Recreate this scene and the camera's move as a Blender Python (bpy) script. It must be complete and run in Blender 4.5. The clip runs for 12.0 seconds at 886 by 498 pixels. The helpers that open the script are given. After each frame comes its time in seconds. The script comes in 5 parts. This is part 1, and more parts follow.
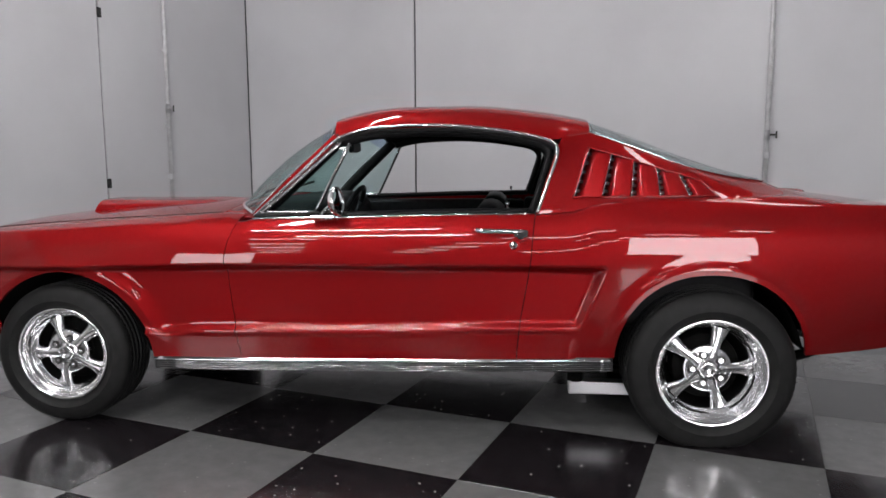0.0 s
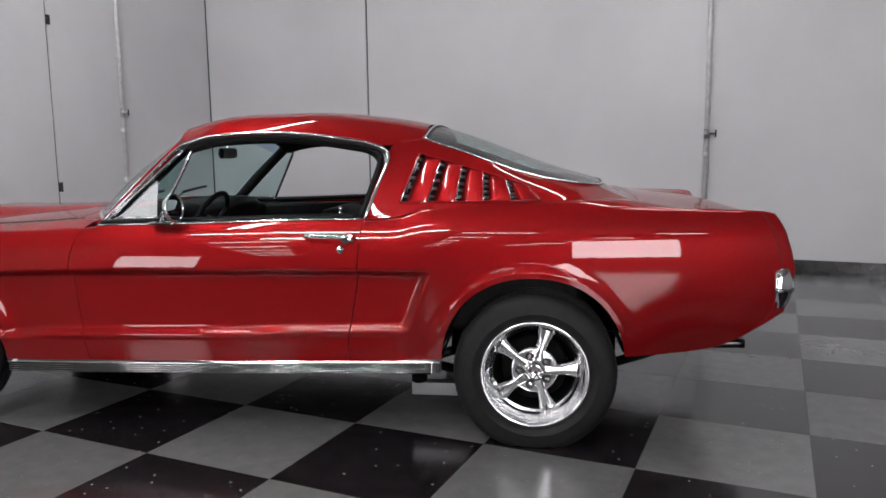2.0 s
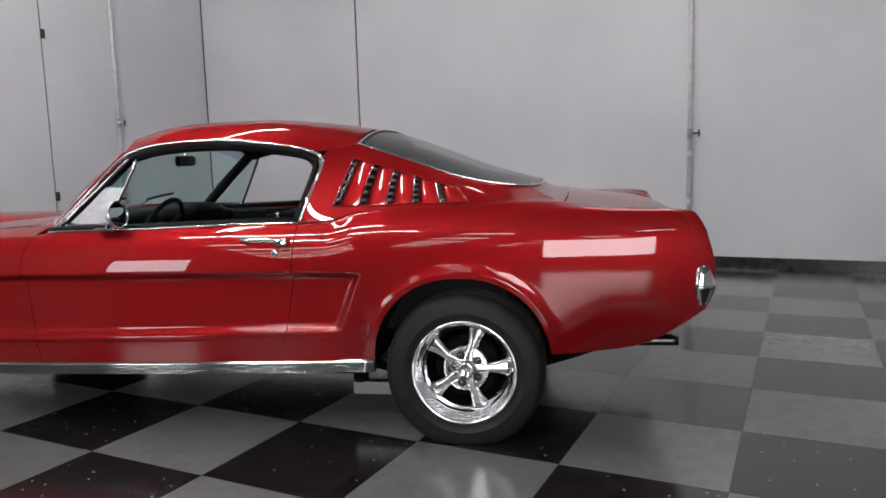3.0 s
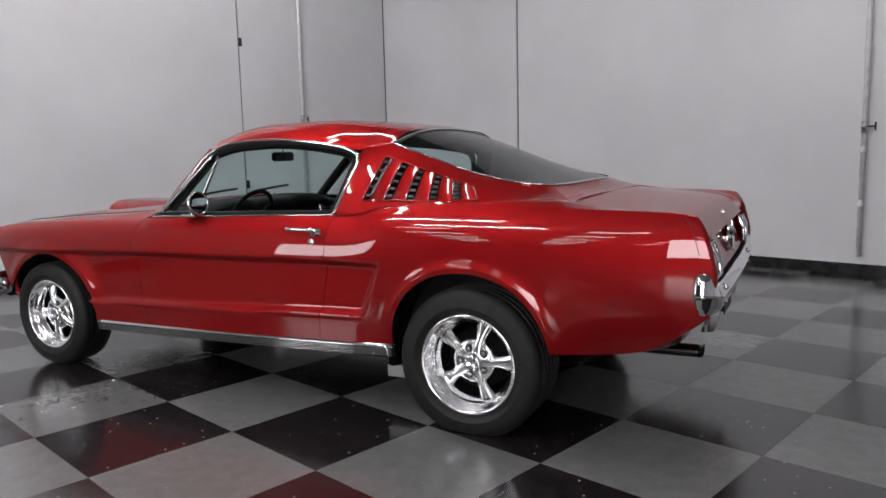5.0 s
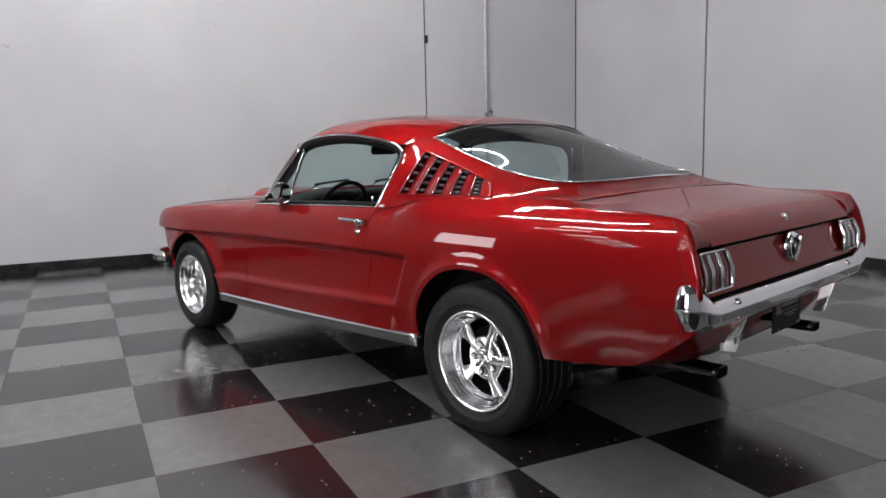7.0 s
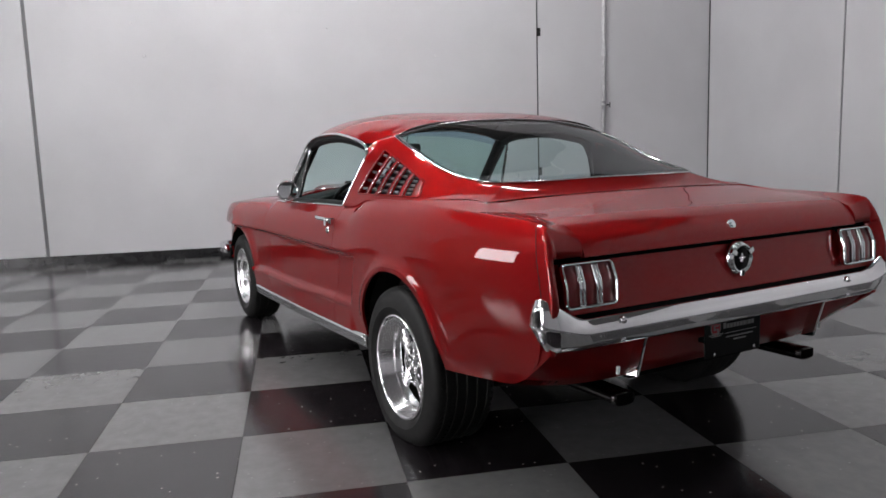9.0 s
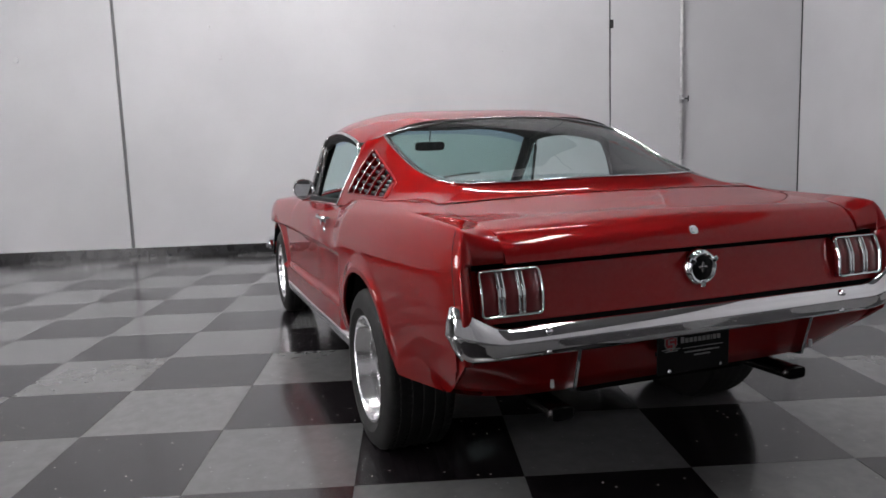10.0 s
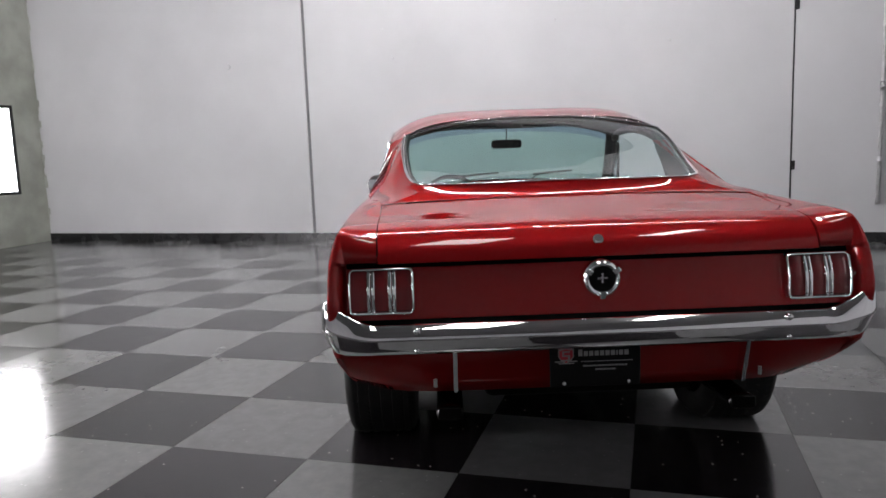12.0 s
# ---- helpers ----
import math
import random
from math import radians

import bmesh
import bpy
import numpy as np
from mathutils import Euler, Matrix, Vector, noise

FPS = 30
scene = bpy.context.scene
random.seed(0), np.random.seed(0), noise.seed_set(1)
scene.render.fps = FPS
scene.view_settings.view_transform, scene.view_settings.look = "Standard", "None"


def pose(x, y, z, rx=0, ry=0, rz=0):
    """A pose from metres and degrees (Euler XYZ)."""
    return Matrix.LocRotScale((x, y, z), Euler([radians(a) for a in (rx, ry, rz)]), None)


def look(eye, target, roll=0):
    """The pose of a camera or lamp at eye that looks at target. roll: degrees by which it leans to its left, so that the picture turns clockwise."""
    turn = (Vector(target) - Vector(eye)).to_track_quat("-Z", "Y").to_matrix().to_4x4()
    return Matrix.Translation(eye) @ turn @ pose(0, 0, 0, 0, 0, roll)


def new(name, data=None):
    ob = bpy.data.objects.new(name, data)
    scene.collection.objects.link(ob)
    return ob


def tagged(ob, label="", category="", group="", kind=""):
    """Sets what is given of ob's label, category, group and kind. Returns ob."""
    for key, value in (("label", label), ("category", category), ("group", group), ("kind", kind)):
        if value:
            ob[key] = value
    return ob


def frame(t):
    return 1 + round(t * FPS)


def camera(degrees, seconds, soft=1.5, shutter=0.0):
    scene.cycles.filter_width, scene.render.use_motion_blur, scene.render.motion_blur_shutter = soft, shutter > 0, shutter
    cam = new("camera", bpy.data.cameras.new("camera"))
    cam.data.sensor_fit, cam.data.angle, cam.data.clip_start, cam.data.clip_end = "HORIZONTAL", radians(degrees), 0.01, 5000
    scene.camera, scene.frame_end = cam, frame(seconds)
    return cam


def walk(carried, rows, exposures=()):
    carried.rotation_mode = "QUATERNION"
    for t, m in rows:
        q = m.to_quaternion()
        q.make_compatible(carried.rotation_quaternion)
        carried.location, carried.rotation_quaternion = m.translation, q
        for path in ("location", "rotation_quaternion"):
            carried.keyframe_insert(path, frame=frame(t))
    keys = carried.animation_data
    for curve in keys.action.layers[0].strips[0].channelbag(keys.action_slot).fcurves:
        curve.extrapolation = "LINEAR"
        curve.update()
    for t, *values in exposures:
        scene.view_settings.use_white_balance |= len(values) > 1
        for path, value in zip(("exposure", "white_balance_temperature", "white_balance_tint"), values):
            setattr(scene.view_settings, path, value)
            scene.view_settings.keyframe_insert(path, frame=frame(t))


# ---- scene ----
cam = camera(62.3, 12.0, soft=1.6)
PATH = [
    (0, (-0.097, 0.049, 1.168), (-0.876, 1.873, 0.909), -0.2),
    (0.5, (0.086, 0.126, 1.183), (-0.714, 1.940, 0.919), -0.3),
    (1, (0.269, 0.193, 1.190), (-0.543, 2.002, 0.924), -0.4),
    (1.5, (0.451, 0.251, 1.195), (-0.364, 2.058, 0.929), -0.5),
    (2, (0.626, 0.300, 1.196), (-0.195, 2.105, 0.932), -0.7),
    (2.5, (0.798, 0.346, 1.194), (-0.032, 2.147, 0.931), -1.0),
    (2.7, (0.880, 0.363, 1.189), (0.039, 2.159, 0.929), -1.3),
    (4.3, (1.503, 0.635, 1.187), (0.282, 2.200, 0.943), -1.4),
    (4.5, (1.588, 0.680, 1.197), (0.314, 2.200, 0.944), -1.4),
    (5, (1.805, 0.799, 1.199), (0.430, 2.228, 0.939), -1.4),
    (5.5, (1.982, 0.949, 1.201), (0.495, 2.262, 0.938), -1.2),
    (6, (2.138, 1.133, 1.206), (0.544, 2.312, 0.940), -1.1),
    (6.5, (2.289, 1.361, 1.202), (0.590, 2.382, 0.936), -1.2),
    (7, (2.420, 1.588, 1.198), (0.645, 2.470, 0.928), -1.3),
    (7.2, (2.465, 1.685, 1.197), (0.666, 2.516, 0.926), -1.4),
    (8.8, (2.683, 2.547, 1.198), (0.751, 2.984, 0.928), -2.0),
    (9, (2.677, 2.653, 1.184), (0.734, 3.043, 0.915), -1.8),
    (9.5, (2.683, 2.941, 1.180), (0.715, 3.178, 0.910), -1.8),
    (10, (2.683, 3.227, 1.182), (0.704, 3.317, 0.911), -2.0),
    (10.5, (2.689, 3.501, 1.184), (0.708, 3.514, 0.911), -1.9),
    (11, (2.676, 3.758, 1.178), (0.699, 3.638, 0.905), -1.9),
    (11.5, (2.665, 4.020, 1.180), (0.708, 3.711, 0.907), -1.8),
    (12, (2.656, 4.299, 1.187), (0.755, 3.743, 0.915), -2.0),
]
EXPOSURES = [(0.0, -0.20), (2.7, -0.18), (5.5, -0.18), (7.2, -0.16), (9.5, -0.10), (12.0, 0.03)]
walk(cam, [(t, look(eye, target, roll)) for t, eye, target, roll in PATH], EXPOSURES)

# ---------------------------------------------------------------- light
world = bpy.data.worlds.new("world")
scene.world = world
world.use_nodes = True
world.node_tree.nodes["Background"].inputs[0].default_value = (0.8, 0.85, 0.95, 1)
world.node_tree.nodes["Background"].inputs[1].default_value = 0.05
TUBE_POWER, FILL_POWER, HALL_POWER, SOFTBOX_POWER, KEY_POWER = 180.0, 14.0, 30.0, 11.5, 17.0


# ---------------------------------------------------------------- materials
def material(name, colour, rough=0.5, metal=0.0, coat=0.0, emit=0.0, spec=0.5):
    m = bpy.data.materials.new(name)
    m.use_nodes = True
    b = m.node_tree.nodes["Principled BSDF"]
    b.inputs["Base Color"].default_value = (*colour, 1)
    b.inputs["Roughness"].default_value = rough
    b.inputs["Metallic"].default_value = metal
    b.inputs["Coat Weight"].default_value = coat
    b.inputs["Coat Roughness"].default_value = 0.02
    b.inputs["Coat IOR"].default_value = 1.48
    b.inputs["Specular IOR Level"].default_value = spec
    if emit:
        b.inputs["Emission Color"].default_value = (*colour, 1)
        b.inputs["Emission Strength"].default_value = emit
    return m


def node(m, kind, **values):
    n = m.node_tree.nodes.new(kind)
    for key, value in values.items():
        n.inputs[key].default_value = value
    return n


def link(m, a, out, b, into):
    m.node_tree.links.new(a.outputs[out], b.inputs[into])


def ramp(m, fac, stops):
    r = m.node_tree.nodes.new("ShaderNodeValToRGB")
    while len(r.color_ramp.elements) < len(stops):
        r.color_ramp.elements.new(0.5)
    for e, (p, c) in zip(r.color_ramp.elements, stops):
        e.position, e.color = p, (*c, 1)
    m.node_tree.links.new(fac, r.inputs[0])
    return r


def grain(m, scale, strength, distance=0.001, detail=4.0):
    """Fine relief on the principled shader of m."""
    c = m.node_tree.nodes.new("ShaderNodeTexCoord")
    n = node(m, "ShaderNodeTexNoise", Scale=scale, Detail=detail)
    link(m, c, "Object", n, "Vector")
    bump = node(m, "ShaderNodeBump", Strength=strength, Distance=distance)
    link(m, n, 0, bump, "Height")
    link(m, bump, 0, m.node_tree.nodes["Principled BSDF"], "Normal")
    return n


def mottled(m, scale, a, b, low=0.35, high=0.65, detail=6.0):
    """Base colour that wanders between a and b."""
    c = m.node_tree.nodes.new("ShaderNodeTexCoord")
    n = node(m, "ShaderNodeTexNoise", Scale=scale, Detail=detail)
    link(m, c, "Object", n, "Vector")
    r = ramp(m, n.outputs[0], [(low, a), (high, b)])
    link(m, r, 0, m.node_tree.nodes["Principled BSDF"], "Base Color")
    return m


# candy red with a fine metallic flake under clear coat
PAINT = material("red_paint", (0.28, 0.007, 0.012), 0.45, 0.58, 0.85, spec=0.0)
PAINT.node_tree.nodes["Principled BSDF"].inputs["Specular Tint"].default_value = (0.75, 0.04, 0.05, 1)
_c = PAINT.node_tree.nodes.new("ShaderNodeTexCoord")
_v = node(PAINT, "ShaderNodeTexVoronoi", Scale=1400.0)
link(PAINT, _c, "Object", _v, "Vector")
_r = ramp(PAINT, _v.outputs["Color"], [(0.0, (0.200, 0.0055, 0.0068)), (1.0, (0.275, 0.0085, 0.0098))])
link(PAINT, _r, 0, PAINT.node_tree.nodes["Principled BSDF"], "Base Color")
_n = node(PAINT, "ShaderNodeTexNoise", Scale=9.0, Detail=2.0)
link(PAINT, _c, "Object", _n, "Vector")
_b = node(PAINT, "ShaderNodeBump", Strength=0.014, Distance=0.004)
link(PAINT, _n, 0, _b, "Height")
link(PAINT, _b, 0, PAINT.node_tree.nodes["Principled BSDF"], "Coat Normal")

CHROME = material("chrome", (0.78, 0.78, 0.79), 0.05, 1.0)
ALLOY = material("polished_aluminium", (0.94, 0.94, 0.95), 0.18, 1.0)
grain(ALLOY, 38.0, 0.15, 0.002)
DARK_METAL = mottled(material("dark_metal", (0.03, 0.03, 0.03), 0.45, 0.8), 30, (0.02, 0.02, 0.02), (0.06, 0.06, 0.058))
EXHAUST = material("smoked_chrome", (0.05, 0.047, 0.046), 0.25, 1.0)
GRID = material("dull_grid_chrome", (0.30, 0.30, 0.305), 0.35, 1.0)
STEEL = material("dull_steel", (0.45, 0.45, 0.46), 0.35, 1.0)
BLACK = mottled(material("black_vinyl", (0.012, 0.012, 0.013), 0.5, spec=0.12), 40, (0.003, 0.003, 0.0034), (0.007, 0.007, 0.0075))
grain(BLACK, 500.0, 0.25, 0.0006)
UNDER = mottled(material("underbody_black", (0.008, 0.008, 0.008), 0.9, spec=0.08), 12, (0.002, 0.002, 0.002), (0.006, 0.006, 0.0055))
RUBBER = mottled(material("tyre_rubber", (0.011, 0.011, 0.011), 0.62, spec=0.3), 25, (0.005, 0.005, 0.005), (0.010, 0.010, 0.010))
grain(RUBBER, 220.0, 0.3, 0.0008)
SEAL = material("rubber_seal", (0.006, 0.006, 0.006), 0.6)
# flat black that paints shade in gaps and hollows
SHADE_GAP = material("black_gap_shade", (0.003, 0.003, 0.003), 0.9, spec=0.05)
LENS = material("red_lens", (0.15, 0.003, 0.006), 0.3, 0.0, 0.4)
grain(LENS, 160.0, 0.3, 0.002)
PLATE = material("plate_black", (0.005, 0.005, 0.005), 0.5, 0.0, 0.0, spec=0.12)
PRINT = material("pale_print", (0.22, 0.22, 0.22), 0.5)
PRINT_RED = material("red_print", (0.35, 0.02, 0.03), 0.5)
MIRROR = material("mirror_glass", (0.85, 0.87, 0.88), 0.01, 1.0)


def glass(name, tint):
    m = bpy.data.materials.new(name)
    m.use_nodes = True
    t = m.node_tree
    t.nodes.remove(t.nodes["Principled BSDF"])
    clear = node(m, "ShaderNodeBsdfTransparent", Color=(*tint, 1))
    shine = node(m, "ShaderNodeBsdfGlossy", Roughness=0.01)
    lw = node(m, "ShaderNodeLayerWeight", Blend=0.5)
    pw = node(m, "ShaderNodeMath")
    pw.operation = "POWER"
    link(m, lw, "Facing", pw, 0)
    pw.inputs[1].default_value = 5.0
    fres = node(m, "ShaderNodeMapRange")
    link(m, pw, 0, fres, 0)
    fres.inputs[3].default_value, fres.inputs[4].default_value = 0.06, 0.90
    mix = t.nodes.new("ShaderNodeMixShader")
    link(m, fres, 0, mix, 0)
    link(m, clear, 0, mix, 1)
    link(m, shine, 0, mix, 2)
    link(m, mix, 0, t.nodes["Material Output"], 0)
    return m


GLASS = glass("tinted_glass", (0.66, 0.82, 0.80))
BAND = glass("blue_sunband_glass", (0.46, 0.58, 0.70))

WALL = mottled(material("wall_paint", (0.60, 0.60, 0.63), 0.55), 0.9, (0.470, 0.468, 0.487), (0.520, 0.518, 0.537))
grain(WALL, 14.0, 0.25, 0.004)
GREY_WALL = mottled(material("raw_grey_wall", (0.33, 0.34, 0.30), 0.8), 2.5, (0.27, 0.28, 0.245), (0.38, 0.39, 0.35))
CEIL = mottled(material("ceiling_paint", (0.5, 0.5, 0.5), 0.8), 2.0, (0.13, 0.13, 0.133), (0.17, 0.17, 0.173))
# dimness of the unseen hall put into its wall colour
HALL_WALL = mottled(material("unseen_dark_hall_wall", (0.12, 0.12, 0.12), 0.8), 1.5, (0.10, 0.10, 0.10), (0.14, 0.14, 0.14))
JOINT_PALE = material("pale_joint_filler", (0.16, 0.16, 0.165), 0.7)
JOINT = material("joint_filler", (0.035, 0.035, 0.037), 0.7)
BASE = mottled(material("black_baseboard", (0.012, 0.012, 0.013), 0.25), 8, (0.008, 0.008, 0.009), (0.02, 0.02, 0.021))
PIPE = mottled(material("painted_pipe", (0.55, 0.55, 0.56), 0.45), 15, (0.48, 0.48, 0.49), (0.60, 0.60, 0.61))
TUBE = material("fluorescent_tube", (1.0, 0.985, 0.99), 0.5, emit=TUBE_POWER)
HALL_TUBE = material("glowing_fixture_lens", (1.0, 0.985, 0.99), 0.5, emit=HALL_POWER)
# glow of the unseen fill panel added over the car's tail
FILL_LENS = material("glowing_fill_lens", (1.0, 0.985, 0.99), 0.5, emit=FILL_POWER)
DIFFUSER = material("softbox_diffuser", (1.0, 0.97, 1.0), 0.5, emit=SOFTBOX_POWER)
KEY_DIFFUSER = material("key_softbox_diffuser", (1.0, 0.97, 1.0), 0.5, emit=KEY_POWER)
CLOTH = material("softbox_black_cloth", (0.02, 0.02, 0.02), 0.9)


def tile_material(name, a, b, fleck, amount, rough):
    m = material(name, a, rough, 0.0, 0.0)
    p = m.node_tree.nodes["Principled BSDF"]
    p.inputs["IOR"].default_value = 1.7
    c = m.node_tree.nodes.new("ShaderNodeTexCoord")
    g = m.node_tree.nodes.new("ShaderNodeNewGeometry")
    n = node(m, "ShaderNodeTexNoise", Scale=14.0, Detail=3.0, Roughness=0.6)
    link(m, g, "Position", n, "Vector")
    base = ramp(m, n.outputs[0], [(0.34, a), (0.68, b)])
    v = node(m, "ShaderNodeTexVoronoi", Scale=26.0)
    v.voronoi_dimensions = "2D"
    link(m, g, "Position", v, "Vector")
    near = node(m, "ShaderNodeMath")
    near.operation = "LESS_THAN"
    link(m, v, "Distance", near, 0)
    near.inputs[1].default_value = 0.11
    sep = m.node_tree.nodes.new("ShaderNodeSeparateColor")
    link(m, v, "Color", sep, 0)
    some = node(m, "ShaderNodeMath")
    some.operation = "LESS_THAN"
    link(m, sep, 0, some, 0)
    some.inputs[1].default_value = amount
    both = node(m, "ShaderNodeMath")
    both.operation = "MULTIPLY"
    link(m, near, 0, both, 0)
    link(m, some, 0, both, 1)
    mix = m.node_tree.nodes.new("ShaderNodeMix")
    mix.data_type = "RGBA"
    m.node_tree.links.new(both.outputs[0], mix.inputs["Factor"])
    m.node_tree.links.new(base.outputs[0], mix.inputs["A"])
    mix.inputs["B"].default_value = (*fleck, 1)
    info = m.node_tree.nodes.new("ShaderNodeObjectInfo")
    vary = node(m, "ShaderNodeMapRange")
    link(m, info, "Random", vary, 0)
    vary.inputs[3].default_value, vary.inputs[4].default_value = 0.86, 1.12
    hsv = m.node_tree.nodes.new("ShaderNodeHueSaturation")
    m.node_tree.links.new(mix.outputs["Result"], hsv.inputs["Color"])
    link(m, vary, 0, hsv, "Value")
    link(m, hsv, 0, p, "Base Color")
    w = node(m, "ShaderNodeTexNoise", Scale=9.0, Detail=6.0)
    link(m, g, "Position", w, "Vector")
    rr = node(m, "ShaderNodeMapRange")
    link(m, w, 0, rr, 0)
    rr.inputs[1].default_value, rr.inputs[2].default_value = 0.3, 0.7
    rr.inputs[3].default_value, rr.inputs[4].default_value = rough - 0.02, rough + 0.03
    link(m, rr, 0, p, "Roughness")
    bn = node(m, "ShaderNodeTexNoise", Scale=5.0, Detail=1.0)
    link(m, g, "Position", bn, "Vector")
    bump = node(m, "ShaderNodeBump", Strength=0.02, Distance=0.003)
    link(m, bn, 0, bump, "Height")
    link(m, bump, 0, p, "Normal")
    return m


TILE_GREY = tile_material("grey_vinyl_tile", (0.117, 0.117, 0.118), (0.137, 0.137, 0.138), (0.18, 0.18, 0.18), 0.06, 0.175)
TILE_BLACK = tile_material("black_vinyl_tile", (0.007, 0.006, 0.007), (0.017, 0.014, 0.016), (0.33, 0.315, 0.30), 0.05, 0.165)
GROUT = material("dark_joint", (0.02, 0.02, 0.02), 0.8)


# ---------------------------------------------------------------- mesh tools
def mesh_object(name, verts, faces, mat, parent=None, label="", smooth=False):
    me = bpy.data.meshes.new(name)
    me.from_pydata([tuple(map(float, v)) for v in verts], [], [tuple(map(int, f)) for f in faces])
    me.materials.append(mat)
    if smooth:
        me.polygons.foreach_set("use_smooth", [True] * len(me.polygons))
    me.update()
    ob = new(name, me)
    if parent is not None:
        ob.parent = parent
    if label:
        ob["label"] = label
    return ob


def part(name, bm, mat, parent=None, label="", smooth=False):
    bmesh.ops.recalc_face_normals(bm, faces=bm.faces)
    me = bpy.data.meshes.new(name)
    bm.to_mesh(me)
    bm.free()
    me.materials.append(mat)
    if smooth:
        me.polygons.foreach_set("use_smooth", [True] * len(me.polygons))
    ob = new(name, me)
    if parent is not None:
        ob.parent = parent
    if label:
        ob["label"] = label
    return ob


def block(bm, lo, hi, bevel=0.0):
    """A bevelled box between two corners, added to bm."""
    m = Matrix.Translation((Vector(lo) + Vector(hi)) / 2) @ Matrix.Diagonal((*(Vector(hi) - Vector(lo)), 1))
    got = bmesh.ops.create_cube(bm, size=1, matrix=m)
    if bevel:
        edges = list({e for v in got["verts"] for e in v.link_edges})
        bmesh.ops.bevel(bm, geom=edges, offset=bevel, segments=2, affect="EDGES", profile=0.5)
    return bm


def rod(bm, a, b, r, r2=None, n=16):
    """A round rod from a to b, added to bm."""
    a, b = Vector(a), Vector(b)
    d = b - a
    m = Matrix.Translation((a + b) / 2) @ d.to_track_quat("Z", "Y").to_matrix().to_4x4()
    bmesh.ops.create_cone(bm, cap_ends=True, segments=n, radius1=r, radius2=r if r2 is None else r2, depth=d.length, matrix=m)
    return bm


def curve(*points):
    """A smooth function through points (x, y), flat past its ends."""
    p = sorted(points)
    x, y = np.array([a for a, _ in p]), np.array([b for _, b in p])
    h, d = np.diff(x), np.diff(y) / np.diff(x)
    m = np.zeros(len(x))
    for k in range(1, len(x) - 1):
        if d[k - 1] * d[k] > 0:
            w1, w2 = 2 * h[k] + h[k - 1], h[k] + 2 * h[k - 1]
            m[k] = (w1 + w2) / (w1 / d[k - 1] + w2 / d[k])
    m[0], m[-1] = d[0], d[-1]

    def f(v):
        v = np.clip(np.asarray(v, float), x[0], x[-1])
        k = np.clip(np.searchsorted(x, v) - 1, 0, len(h) - 1)
        t = (v - x[k]) / h[k]
        return (2 * t**3 - 3 * t**2 + 1) * y[k] + (t**3 - 2 * t**2 + t) * h[k] * m[k] + (3 * t**2 - 2 * t**3) * y[k + 1] + (t**3 - t**2) * h[k] * m[k + 1]

    return f


def spline(points, n):
    """n points along a smooth line through points."""
    p = np.array(points, float)
    if len(p) == 2:
        return p[0] + (p[1] - p[0]) * np.linspace(0, 1, n)[:, None]
    s = np.r_[0, np.cumsum(np.sqrt(np.linalg.norm(np.diff(p, axis=0), axis=1)))]
    q = np.zeros((n, 3))
    u = np.linspace(0, s[-1], n * 8)
    tang = np.gradient(p, s, axis=0)
    k = np.clip(np.searchsorted(s, u) - 1, 0, len(s) - 2)
    h = (s[k + 1] - s[k])[:, None]
    t = ((u - s[k]) / (s[k + 1] - s[k]))[:, None]
    fine = (2 * t**3 - 3 * t**2 + 1) * p[k] + (t**3 - 2 * t**2 + t) * h * tang[k] + (3 * t**2 - 2 * t**3) * p[k + 1] + (t**3 - t**2) * h * tang[k + 1]
    length = np.r_[0, np.cumsum(np.linalg.norm(np.diff(fine, axis=0), axis=1))]
    for a in range(3):
        q[:, a] = np.interp(np.linspace(0, length[-1], n), length, fine[:, a])
    return q


def resample(p, n):
    length = np.r_[0, np.cumsum(np.linalg.norm(np.diff(p, axis=0), axis=1))]
    return np.stack([np.interp(np.linspace(0, length[-1], n), length, p[:, a]) for a in range(3)], 1)


def coons(bottom, top, left, right, bulge=(0, 0, 0)):
    """A surface spanned between four lines: bottom and top run along u, left and right along v."""
    nu, nv = len(bottom), len(left)
    u, v = np.linspace(0, 1, nu)[:, None, None], np.linspace(0, 1, nv)[None, :, None]
    b, t, l, r = bottom[:, None], top[:, None], left[None], right[None]
    p = (1 - v) * b + v * t + (1 - u) * l + u * r
    p -= (1 - u) * (1 - v) * bottom[0] + u * (1 - v) * bottom[-1] + (1 - u) * v * top[0] + u * v * top[-1]
    return p + 16 * u * (1 - u) * v * (1 - v) * np.array(bulge)


INSIDE = np.array([1.0, 0.0, 0.55])


def sheet_faces(nu, nv, drop=None):
    return [(i * nv + j, (i + 1) * nv + j, (i + 1) * nv + j + 1, i * nv + j + 1) for i in range(nu - 1) for j in range(nv - 1) if drop is None or not drop[i, j]]


def sheet(name, p, mat, parent, label="", thick=0.0, drop=None, inside=INSIDE):
    """A smooth panel from a grid of points, turned outwards; thick: its depth, inwards."""
    nu, nv = p.shape[:2]
    faces = sheet_faces(nu, nv, drop)
    c = p[nu // 2, nv // 2]
    n = np.cross(p[min(nu // 2 + 1, nu - 1), nv // 2] - c, p[nu // 2, min(nv // 2 + 1, nv - 1)] - c)
    if n @ (c - inside) < 0:
        faces = [f[::-1] for f in faces]
    ob = mesh_object(name, p.reshape(-1, 3), faces, mat, parent, label, True)
    if thick:
        bm = bmesh.new()
        bm.from_mesh(ob.data)
        for e in bm.edges:
            e.smooth = not e.is_boundary
        bm.to_mesh(ob.data)
        bm.free()
        s = ob.modifiers.new("thickness", "SOLIDIFY")
        s.thickness, s.offset = thick, -1
    return ob


def flip_y(p):
    return np.asarray(p) * (1, -1, 1)


